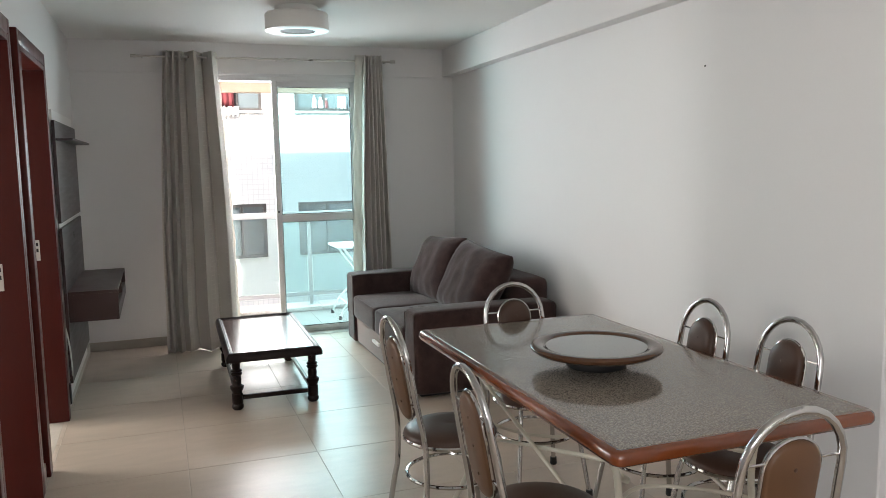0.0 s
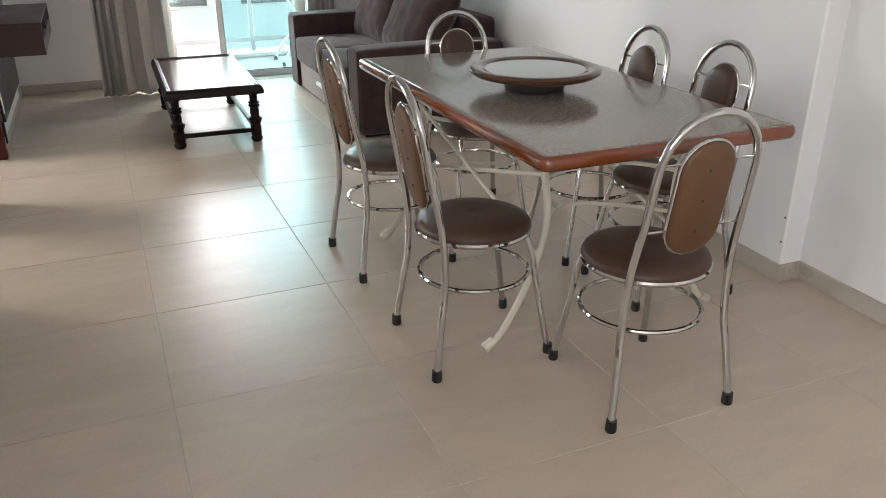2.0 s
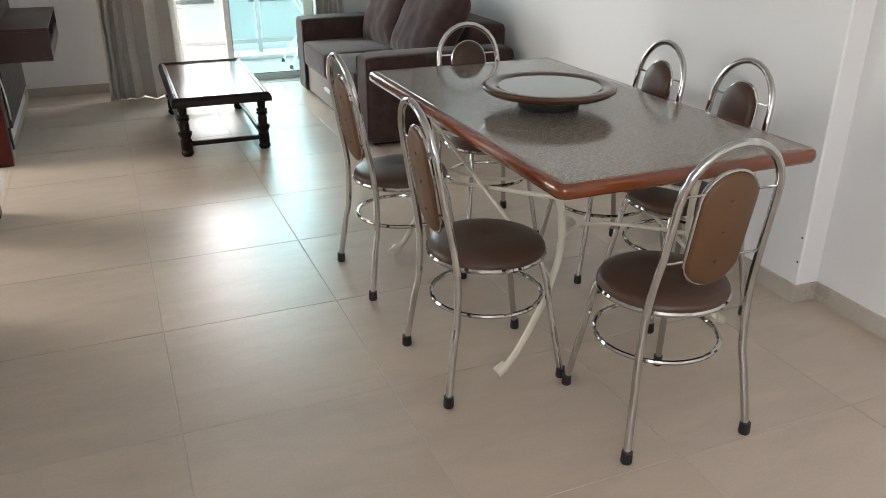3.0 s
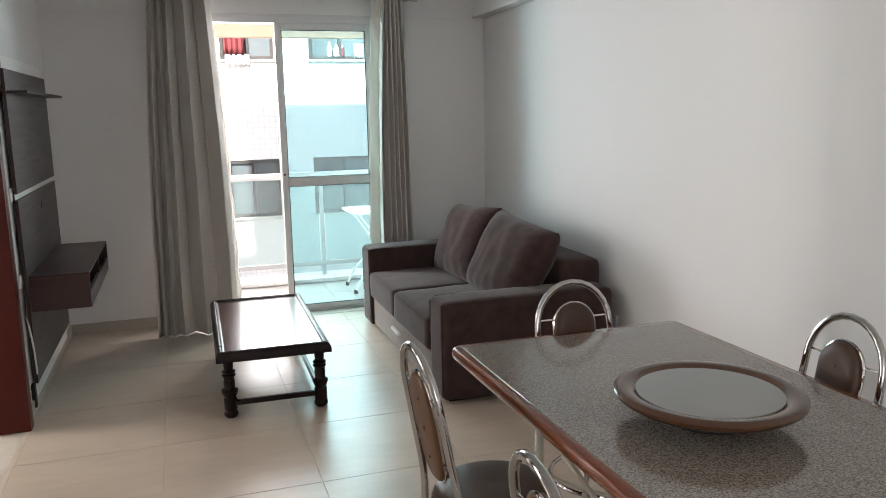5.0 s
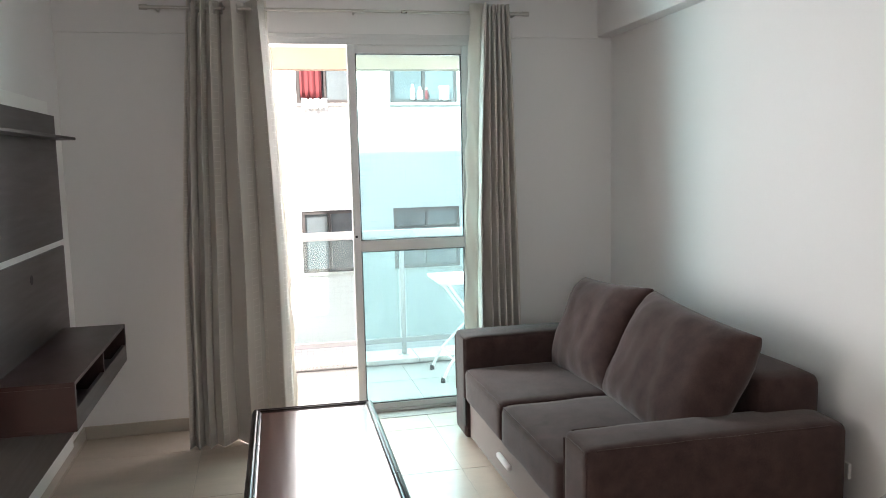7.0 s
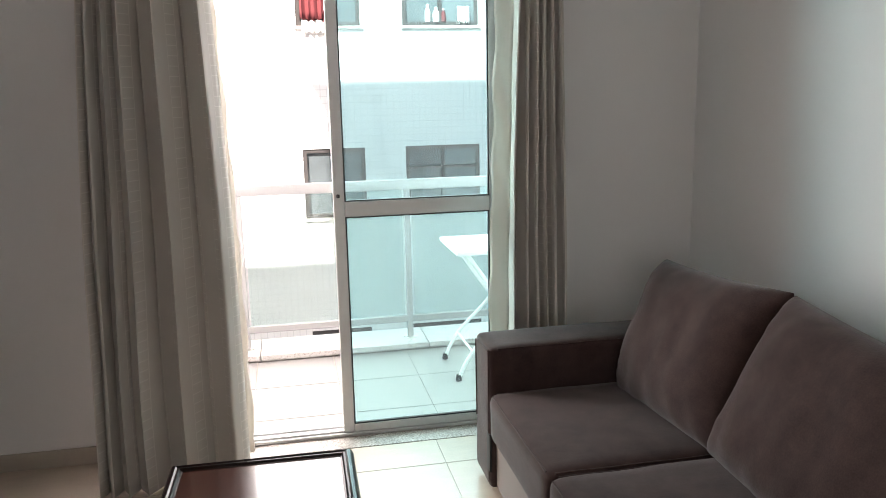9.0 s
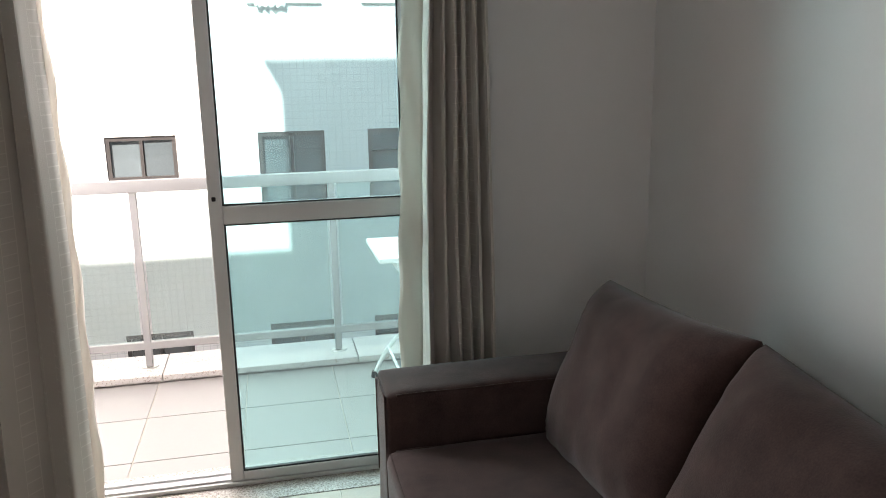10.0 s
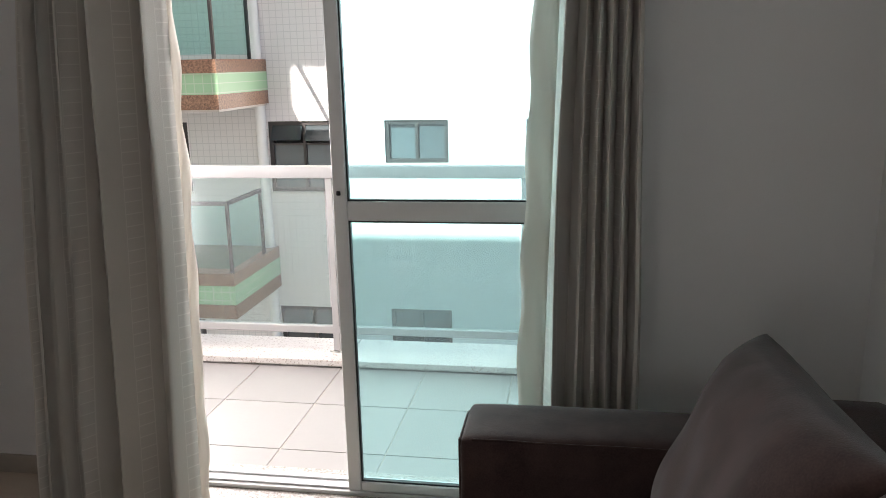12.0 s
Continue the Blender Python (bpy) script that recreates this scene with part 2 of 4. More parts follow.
VINYL = material("brown_vinyl", (0.068, 0.036, 0.024), 0.44, vary=0.15, scale=9, fine=420, bump=0.35, depth=0.0008, spec=0.35)
PADBACK = material("tan_vinyl", (0.105, 0.047, 0.018), 0.46, vary=0.15, scale=8, fine=300, bump=0.25, depth=0.0008)
CREAM = material("cream_enamel", (0.56, 0.52, 0.43), 0.32, vary=0.06, bump=0.05)
GRANITE = speckled("grey_granite", (0.070, 0.057, 0.045), (0.335, 0.295, 0.25), 185.0, 0.12, coat=0.1, bands=(0.37, 0.61))
GRANITE_LIGHT = speckled("pale_granite", (0.14, 0.11, 0.09), (0.54, 0.50, 0.46), 140.0, 0.3)
KERBSTONE = speckled("kerb_granite", (0.30, 0.24, 0.20), (0.60, 0.56, 0.53), 90.0, 0.4, bands=(0.36, 0.46))
EDGEWOOD = material("edge_wood", (0.165, 0.040, 0.011), 0.16, vary=0.2, scale=5, fine=90, bump=0.04, coat=0.4)
RIMWOOD = material("dark_rim_wood", (0.080, 0.035, 0.018), 0.2, vary=0.25, scale=10, fine=60, bump=0.05, coat=0.2)
MAHOGANY = material("mahogany", (0.066, 0.006, 0.0035), 0.36, vary=0.18, scale=4, fine=60, bump=0.06, coat=0.0, spec=0.25, stretch=(4, 4, 0.5))
DARKWOOD = material("dark_wood", (0.070, 0.019, 0.012), 0.22, vary=0.4, scale=5, fine=50, bump=0.03, coat=0.3, stretch=(6, 0.7, 3))
DARKLEG = material("dark_leg_wood", (0.011, 0.0045, 0.0035), 0.3, vary=0.3, scale=8, fine=60, bump=0.06, spec=0.22)
LAMINATE = material("taupe_laminate", (0.052, 0.039, 0.038), 0.4, vary=0.12, scale=5, fine=70, bump=0.05, stretch=(1, 0.5, 6))
WENGE = material("wenge_laminate", (0.040, 0.0165, 0.0155), 0.35, vary=0.2, scale=5, fine=70, bump=0.06, stretch=(1, 0.5, 6))
SUEDE = material("brown_suede", (0.060, 0.038, 0.035), 0.9, vary=0.36, scale=13, fine=240, bump=0.4, sheen=0.22, span=0.2, spec=0.06)
SUEDE_PALE = material("taupe_suede", (0.19, 0.15, 0.135), 0.9, vary=0.12, scale=6, fine=220, bump=0.3, sheen=0.3, spec=0.2)
CURTAIN = fabric("curtain_cloth", (0.60, 0.565, 0.52), 0.07)
PANE = glass("green_glass", (0.69, 0.875, 0.895), haze=0.02)
PANE_RAIL = glass("guard_glass", (0.86, 0.93, 0.92), haze=0.06)
TILE_OUT = material("balcony_tile", (0.29, 0.27, 0.255), 0.4, vary=0.05, scale=3, bump=0.03, rand=0.03)
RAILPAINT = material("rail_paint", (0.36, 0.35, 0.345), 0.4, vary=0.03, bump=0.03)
PEACH = material("peach_paint", (0.40, 0.29, 0.21), 0.8, vary=0.05, bump=0.1)
RENDER_OUT = material("outside_render", (0.62, 0.59, 0.55), 0.85, vary=0.06, scale=1, bump=0.15)
FACADE = grid_tiles("white_wall_tile", (0.72, 0.70, 0.69), (0.60, 0.585, 0.58), 0.10)
GREENTILE = grid_tiles("green_wall_tile", (0.30, 0.50, 0.30), (0.45, 0.55, 0.42), 0.12)
BROWNSTONE = speckled("brown_granite", (0.10, 0.05, 0.03), (0.34, 0.19, 0.12), 40.0, 0.35)
BRONZE = material("bronze_frame", (0.050, 0.045, 0.044), 0.4, vary=0.1, bump=0.02, metal=0.3)
DARKPANE = material("dark_window_glass", (0.075, 0.092, 0.10), 0.05, rand=0.6, spec=0.9, vary=0.3, scale=1.5, bump=0, rough_vary=0.02)
GREENPANE = glass("green_guard_glass", (0.76, 0.94, 0.92))
SHEER = fabric("sheer_lining", (0.72, 0.69, 0.64), 0.45)
ASPHALT = material("street", (0.10, 0.095, 0.09), 0.9, vary=0.2, scale=0.5)
RED = material("red_cloth", (0.09, 0.010, 0.013), 0.9, vary=0.15)
CLOTH = material("white_cloth", (0.75, 0.73, 0.72), 0.9, vary=0.08)
PLASTIC = material("white_plastic", (0.78, 0.78, 0.74), 0.4, vary=0.03, bump=0.02)
STEEL = material("brushed_steel", (0.55, 0.53, 0.5), 0.3, metal=1.0, vary=0.05, bump=0.02)
INNERGREY = material("inner_grey", (0.30, 0.29, 0.28), 0.7, vary=0.06)


# ---- mesh helpers ----
def link(name, bm, mat, parent=None, label="", smooth=None, matrix=None):
    me = bpy.data.meshes.new(name)
    bmesh.ops.recalc_face_normals(bm, faces=bm.faces[:])
    bm.to_mesh(me)
    bm.free()
    me.materials.append(mat)
    if smooth is not None:
        me.polygons.foreach_set("use_smooth", [True] * len(me.polygons))
        me.set_sharp_from_angle(angle=radians(smooth))
    ob = new(name, me)
    if matrix is not None:
        ob.matrix_basis = matrix
    if parent is not None:
        ob.parent = parent
    if label:
        ob["label"] = label
    return ob


def part(name, bm, mat, parent, label="", smooth=40):
    return link(name, bm, mat, parent, label, smooth)


def thing(name, m, label, category, group="", kind=""):
    e = new(name)
    e.matrix_basis = m
    return tagged(e, label, category, group, kind)


def add_box(bm, x0, x1, y0, y1, z0, z1, bevel=0.0, seg=2):
    r = bmesh.ops.create_cube(bm, size=1.0)
    vs = r["verts"]
    for v in vs:
        v.co = Vector((x0 + (v.co.x + 0.5) * (x1 - x0), y0 + (v.co.y + 0.5) * (y1 - y0), z0 + (v.co.z + 0.5) * (z1 - z0)))
    if bevel:
        es = list({e for v in vs for e in v.link_edges})
        bmesh.ops.bevel(bm, geom=es, offset=bevel, segments=seg, affect="EDGES", profile=0.5)
    return bm


def box(x0, x1, y0, y1, z0, z1, bevel=0.0, seg=2):
    return add_box(bmesh.new(), x0, x1, y0, y1, z0, z1, bevel, seg)


def add_tube(bm, pts, r, seg=10, closed=False, caps=True):
    pts = [Vector(p) for p in pts]
    n = len(pts)
    rings, up = [], None
    for i, p in enumerate(pts):
        a = pts[(i - 1) % n] if closed or i > 0 else p
        b = pts[(i + 1) % n] if closed or i < n - 1 else p
        d = (b - a).normalized()
        if up is None:
            up = d.orthogonal().normalized()
        up = (up - d * up.dot(d)).normalized()
        side = d.cross(up)
        rings.append([bm.verts.new(p + (up * math.cos(k * 2 * math.pi / seg) + side * math.sin(k * 2 * math.pi / seg)) * r) for k in range(seg)])
    for i in range(n if closed else n - 1):
        a, b = rings[i], rings[(i + 1) % n]
        shift = 0
        if closed and i == n - 1:
            shift = min(range(seg), key=lambda s: (a[0].co - b[s].co).length)
        for k in range(seg):
            bm.faces.new((a[k], a[(k + 1) % seg], b[(k + 1 + shift) % seg], b[(k + shift) % seg]))
    if caps and not closed:
        bm.faces.new(rings[0][::-1])
        bm.faces.new(rings[-1])
    return bm


def tube(pts, r, seg=10, closed=False):
    return add_tube(bmesh.new(), pts, r, seg, closed)


def curve(pts, steps=6):
    """A smooth line through the given points."""
    pts = [Vector(p) for p in pts]
    out = []
    for i in range(len(pts) - 1):
        p0, p1, p2, p3 = pts[max(i - 1, 0)], pts[i], pts[i + 1], pts[min(i + 2, len(pts) - 1)]
        for s in range(steps):
            t = s / steps
            out.append(0.5 * ((2 * p1) + (p2 - p0) * t + (2 * p0 - 5 * p1 + 4 * p2 - p3) * t * t + (3 * p1 - p0 - 3 * p2 + p3) * t ** 3))
    return out + [pts[-1]]


def ring(cx, cy, z, rx, ry=None, n=40):
    ry = ry or rx
    return [(cx + rx * math.cos(2 * math.pi * k / n), cy + ry * math.sin(2 * math.pi * k / n), z) for k in range(n)]


def add_lathe(bm, profile, cx=0.0, cy=0.0, seg=32):
    """A turned body from rows of radius, height."""
    rings = []
    for r, z in profile:
        if r <= 1e-5:
            rings.append([bm.verts.new((cx, cy, z))])
        else:
            rings.append([bm.verts.new((cx + r * math.cos(2 * math.pi * k / seg), cy + r * math.sin(2 * math.pi * k / seg), z)) for k in range(seg)])
    for a, b in zip(rings, rings[1:]):
        for k in range(seg):
            if len(a) == 1 and len(b) == 1:
                continue
            if len(a) == 1:
                bm.faces.new((a[0], b[k], b[(k + 1) % seg]))
            elif len(b) == 1:
                bm.faces.new((a[k], b[0], a[(k + 1) % seg]))
            else:
                bm.faces.new((a[k], a[(k + 1) % seg], b[(k + 1) % seg], b[k]))
    for r in (rings[0], rings[-1]):
        if len(r) > 1:
            bm.faces.new(r)
    return bm


def lathe(profile, cx=0.0, cy=0.0, seg=32):
    return add_lathe(bmesh.new(), profile, cx, cy, seg)


def pierced(u0, u1, v0, v1, holes, place):
    """A wall with openings, as one closed mesh. place(ua, ub, va, vb) gives the six limits of a block of it."""
    lim = place(u0, u1, v0, v1)
    along_x = lim[0] == u0 and lim[1] == u1
    near, far = (lim[2], lim[3]) if along_x else (lim[0], lim[1])
    us = sorted({u0, u1, *(u for h in holes for u in h[:2] if u0 < u < u1)})
    vs = sorted({v0, v1, *(v for h in holes for v in h[2:] if v0 < v < v1)})
    nu, nv = len(us) - 1, len(vs) - 1
    def solid(i, j):
        if not (0 <= i < nu and 0 <= j < nv):
            return False
        u, v = (us[i] + us[i + 1]) / 2, (vs[j] + vs[j + 1]) / 2
        return not any(h[0] < u < h[1] and h[2] < v < h[3] for h in holes)
    bm = bmesh.new()
    made = {}
    def vert(i, j, k):
        if (i, j, k) not in made:
            t = far if k else near
            made[i, j, k] = bm.verts.new((us[i], t, vs[j]) if along_x else (t, us[i], vs[j]))
        return made[i, j, k]
    for i in range(nu):
        for j in range(nv):
            if not solid(i, j):
                continue
            for k in (0, 1):
                bm.faces.new((vert(i, j, k), vert(i + 1, j, k), vert(i + 1, j + 1, k), vert(i, j + 1, k)))
            for di, dj, p, q in ((-1, 0, (i, j), (i, j + 1)), (1, 0, (i + 1, j), (i + 1, j + 1)), (0, -1, (i, j), (i + 1, j)), (0, 1, (i, j + 1), (i + 1, j + 1))):
                if not solid(i + di, j + dj):
                    bm.faces.new((vert(*p, 0), vert(*q, 0), vert(*q, 1), vert(*p, 1)))
    return bm


def pillow(w, h, d, seed, n=36, power=0.42):
    """A stuffed cushion: w along x, h along z, d thick along y, with soft corners and creases."""
    bm = bmesh.new()
    sides = []
    for sgn in (-1, 1):
        rows = []
        for j in range(n + 1):
            row = []
            for i in range(n + 1):
                u, v = -1 + 2 * i / n, -1 + 2 * j / n
                u, v = math.sin(u * math.pi / 2), math.sin(v * math.pi / 2)
                t = max(0.0, (1 - abs(u) ** 3.2) * (1 - abs(v) ** 3.2)) ** power
                x = u * w / 2 * (1 - 0.045 * (1 - v * v))
                z = v * h / 2 * (1 - 0.045 * (1 - u * u))
                y = sgn * d / 2 * t
                q = noise.noise(Vector((x * 7 + seed * 9, z * 7, sgn * 3))) * 0.012 + noise.noise(Vector((x * 18 + seed * 5, z * 6, sgn))) * 0.005
                corner = (abs(u) * abs(v)) ** 1.5
                q += 0.007 * corner * math.sin(11 * math.atan2(abs(z) - h * 0.3, abs(x) - w * 0.3) + seed * 2)
                # gathers that rise from the lower edge
                low = max(0.0, -v) ** 1.5
                q += 0.009 * low * math.sin(44 * x + 3.5 * z * (1 if x > 0 else -1) * 4 + seed * 2.1) * (0.4 + 0.8 * abs(noise.noise(Vector((x * 4, seed, sgn)))))
                row.append(bm.verts.new((x, y + sgn * q * t, z)))
            rows.append(row)
        for j in range(n):
            for i in range(n):
                f = (rows[j][i], rows[j][i + 1], rows[j + 1][i + 1], rows[j + 1][i])
                bm.faces.new(f if sgn < 0 else f[::-1])
        sides.append(rows)
    bmesh.ops.remove_doubles(bm, verts=bm.verts[:], dist=0.0004)
    return bm


def soft_box(x0, x1, y0, y1, z0, z1, bevel, seed, puff=0.0, cuts=8, wob=0.004):
    """An upholstered block: rounded edges, a swelling top and slight unevenness."""
    bm = box(x0, x1, y0, y1, z0, z1)
    bmesh.ops.subdivide_edges(bm, edges=bm.edges[:], cuts=cuts, use_grid_fill=True)
    cx, cy, cz = (x0 + x1) / 2, (y0 + y1) / 2, (z0 + z1) / 2
    hx, hy, hz = (x1 - x0) / 2, (y1 - y0) / 2, (z1 - z0) / 2
    for v in bm.verts:
        u = [max(-h + bevel, min(h - bevel, c)) for c, h in ((v.co.x - cx, hx), (v.co.y - cy, hy), (v.co.z - cz, hz))]
        p = Vector((v.co.x - cx, v.co.y - cy, v.co.z - cz))
        # finer spacing towards the edges so that the round shows
        q = Vector([h * math.sin(c / h * math.pi / 2) for c, h in zip(p, (hx, hy, hz))])
        core = Vector([max(-h + bevel, min(h - bevel, c)) for c, h in zip(q, (hx, hy, hz))])
        d = q - core
        if d.length > 1e-6:
            q = core + d.normalized() * min(d.length, bevel)
        s = (1 - (q.x / hx) ** 2) * (1 - (q.y / hy) ** 2)
        if q.z > 0:
            q.z += puff * max(0, s)
        q += Vector((noise.noise(q * 6 + Vector((seed, 0, 0))), noise.noise(q * 6 + Vector((0, seed, 5))), noise.noise(q * 6 + Vector((3, 0, seed))))) * wob
        v.co = q + Vector((cx, cy, cz))
    return bm


# ---- the room's shell ----
XL, XR, YB, YF, H = -0.665, 2.57, 2.96, -6.2, 2.524      # left and right wall, balcony wall, rear wall, ceiling
TILE, GAP = 0.648, 0.0022
floor = link("floor", box(XL - 0.1, XR + 0.15, YF - 0.1, YB + 0.15, -0.20, -0.0016), GROUT)
tagged(floor, "large beige porcelain floor tiles with thin joints", "floor", kind="structure")
doors = [(0.225, 1.11, 0.0, 2.10), (-0.94, -0.07, 0.0, 2.10)]
wall_west = link("wall_west", pierced(YF, YB, 0.0, H, doors + [REAR], lambda a, b, c, d: (XL - 0.14, XL, a, b, c, d)), PAINT)
tagged(wall_west, "off-white painted wall with two doorways", "wall", kind="structure")
SKEW = pose(XR, YB, 0, 0, 0, -1.85)                        # the right wall is not quite square to the others
# a pillar stands proud of it a little way past the sofa
PILLAR = (-3.93, -4.95, 0.102)
profile = [(0.15, 0.1), (0.0, 0.1), (0.0, PILLAR[0] + 0.03), (-0.004, PILLAR[0]), (0.004 - PILLAR[2], PILLAR[0]), (-PILLAR[2], PILLAR[0] - 0.004),
           (-PILLAR[2], PILLAR[1] + 0.006), (0.006 - PILLAR[2], PILLAR[1]), (0.15, PILLAR[1])]
bm = bmesh.new()
low, high = ([bm.verts.new((x, y, z)) for x, y in profile] for z in (0.0, H))
for k in range(len(profile)):
    q = (k + 1) % len(profile)
    bm.faces.new((low[k], low[q], high[q], high[k]))
bm.faces.new(low)
bm.faces.new(high)
wall_east = link("wall_east", bm, PAINT, matrix=SKEW)
tagged(wall_east, "off-white painted wall behind the sofa with a pillar", "wall", kind="structure")
wall_recess = link("wall_east_recess", box(0.0, 0.25, YF - YB - 0.1, PILLAR[1], 0.0, H), PAINT, matrix=SKEW)
tagged(wall_recess, "off-white painted wall set back behind the pillar", "wall", kind="structure")
OPEN = (0.17, 1.675, 0.0, 2.265)                            # opening of the sliding door
wall_north = link("wall_north", pierced(XL - 0.14, XR + 0.15, 0.0, H, [OPEN], lambda a, b, c, d: (a, b, YB, YB + 0.15, c, d)), PAINT)
tagged(wall_north, "off-white painted wall round the balcony door", "wall", kind="structure")
lintel = link("lintel_beam", box(XL, 2.472, YB - 0.014, YB, 2.268, H), PAINT)
tagged(lintel, "shallow painted beam over the balcony door", "beam", kind="structure")
beam = link("ceiling_beam", box(-0.100, 0.0, YF - YB, 0.0, 2.277, H, 0.004, 1), PAINT, matrix=SKEW)
tagged(beam, "painted concrete beam along the ceiling edge", "beam", kind="structure")
wall_south = link("wall_south", box(XL - 0.14, XR + 0.15, YF - 0.15, YF, 0.0, H), PAINT)
tagged(wall_south, "plain off-white painted wall", "wall", kind="structure")
# assumed, unseen window built round the rear fill lamp
rear = thing("window_2", pose(XL - 0.07, 0, 0), "assumed wide white framed window behind the start, never seen", "window", kind="structure")
for a, b in ((REAR[0], REAR[0] + 0.05), (REAR[1] - 0.05, REAR[1])):
    part("window_frame", box(-0.02, 0.02, a, b, REAR[2], REAR[3]), ALU, rear)
for c, d in ((REAR[2], REAR[2] + 0.05), (REAR[3] - 0.05, REAR[3])):
    part("window_frame", box(-0.019, 0.019, REAR[0] + 0.05, REAR[1] - 0.05, c, d), ALU, rear)
ceiling = link("ceiling", box(XL - 0.14, XR + 0.15, YF - 0.15, YB + 0.15, H, H + 0.15), CEILING)
tagged(ceiling, "smooth white painted ceiling", "ceiling", kind="structure")


def skirting(x0, x1, y0, y1):
    s = link("baseboard", box(x0, x1, y0, y1, 0.0, 0.075, 0.002, 1), SKIRT)
    return tagged(s, "beige tile skirting along the wall", "baseboard", kind="structure")


skirting(XL, XL + 0.011, 1.16, YB)
skirting(XL, XL + 0.011, -0.02, 0.175)
skirting(XL, XL + 0.011, YF, -1.02)
skirting(XL + 0.011, OPEN[0], YB - 0.011, YB)
skirting(OPEN[1], XR, YB - 0.011, YB)
for a, b, o in ((PILLAR[0] + 0.011, -0.011, 0.0), (PILLAR[1], PILLAR[0], -PILLAR[2]), (YF - YB, PILLAR[1] - 0.011, 0.0)):
    s = link("baseboard", box(o - 0.011, o, a, b, 0.0, 0.075, 0.002, 1), SKIRT, matrix=SKEW)
    tagged(s, "beige tile skirting along the wall", "baseboard", kind="structure")
for a, b in ((PILLAR[1] - 0.011, PILLAR[1]), (PILLAR[0], PILLAR[0] + 0.011)):
    s = link("baseboard", box(-PILLAR[2] - 0.011, 0.0, a, b, 0.0, 0.075, 0.002, 1), SKIRT, matrix=SKEW)
    tagged(s, "beige tile skirting round the pillar end", "baseboard", kind="structure")
threshold = link("threshold", box(OPEN[0], OPEN[1], 2.83, 3.12, -0.05, 0.003, 0.002, 1), GRANITE_LIGHT)
tagged(threshold, "speckled granite threshold under the balcony door", "threshold", kind="structure")


# ---- doorways in the left wall ----
def doorway(name, y0, y1, top):
    d = thing(name, pose(XL, 0, 0), "reddish mahogany door frame round an open doorway", "door frame", "door frames", "structure")
    for a, b in ((y0 - 0.05, y0), (y1, y1 + 0.05)):
        part("architrave", box(0.0, 0.030, a, b, 0.0, top + 0.07, 0.004, 2), MAHOGANY, d)
    part("head_architrave", box(0.0, 0.030, y0, y1, top, top + 0.07, 0.004, 2), MAHOGANY, d)
    for a, b in ((y0, y0 + 0.03), (y1 - 0.03, y1)):
        part("jamb", box(-0.15, 0.0298, a, b, 0.0, top, 0.002, 1), MAHOGANY, d)
    part("head_jamb", box(-0.15, 0.0298, y0 + 0.03, y1 - 0.03, top - 0.03, top, 0.002, 1), MAHOGANY, d)
    part("strike_plate", box(-0.085, -0.06, y1 - 0.0325, y1 - 0.0295, 0.98, 1.10, 0.0008, 1), STEEL, d, "small steel strike plate")
    # black blocks laid on the plate for the dark inside its holes
    part("strike_hole", box(-0.078, -0.067, y1 - 0.0335, y1 - 0.0322, 1.03, 1.05), RUBBER, d)
    part("strike_hole", box(-0.078, -0.067, y1 - 0.0335, y1 - 0.0322, 1.065, 1.085), RUBBER, d)
    return d


doorway("door_1", doors[0][0], doors[0][1], 2.10)
doorway("door_2", doors[1][0], doors[1][1], 2.10)

# the room beyond the doorways, with its window
side_floor = link("side_room_floor", box(-3.8, XL - 0.1, -1.6, 3.1, -0.20, -0.001), FLOOR)
tagged(side_floor, "beige tiled floor of the rooms beyond the doorways", "floor", kind="structure")
side_wall = link("side_room_wall", pierced(-3.8, XL - 0.14, 0.0, H, [(-2.9, -1.4, 0.95, 2.15)], lambda a, b, c, d: (a, b, YB, YB + 0.15, c, d)), PAINT)
tagged(side_wall, "white painted bedroom wall with a window opening", "wall", kind="structure")
side_west = link("side_room_wall", pierced(-1.75, 3.11, 0.0, H, [(0.90, 2.60, 0.9, 2.2)], lambda a, b, c, d: (-3.95, -3.8, a, b, c, d)), PAINT)
tagged(side_west, "white painted wall with the side room window", "wall", kind="structure")
tagged(link("side_room_wall", box(-3.8, XL - 0.14, -1.75, -1.6, 0, H), PAINT), "plain white painted wall of a side room", "wall", kind="structure")
tagged(link("side_room_ceiling", box(-3.95, XL - 0.14, -1.75, 3.11, H, H + 0.15), CEILING), "white painted side room ceiling", "ceiling", kind="structure")

# ---- sliding balcony door ----
x0, x1, top = OPEN[0], OPEN[1], OPEN[3]
slider = thing("window_1", pose(0, 0, 0), "white aluminium sliding balcony door, half open", "sliding door", kind="structure")
part("head_frame", box(x0, x1, YB - 0.012, YB + 0.10, top - 0.05, top, 0.003, 1), ALU, slider)
part("head_lip", box(x0, x1, YB - 0.02, YB - 0.012, top - 0.012, top + 0.012, 0.002, 1), ALU, slider)
part("track", box(x0, x1, YB - 0.012, YB + 0.10, 0.003, 0.018, 0.002, 1), ALU, slider)
part("track_rail", box(x0, x1, YB + 0.005, YB + 0.011, 0.018, 0.026), ALU, slider)
part("track_rail", box(x0, x1, YB + 0.06, YB + 0.066, 0.018, 0.026), ALU, slider)
for a, b in ((x0, x0 + 0.045), (x1 - 0.045, x1)):
    part("side_frame", box(a, b, YB - 0.012, YB + 0.10, 0.018, top - 0.05, 0.003, 1), ALU, slider)


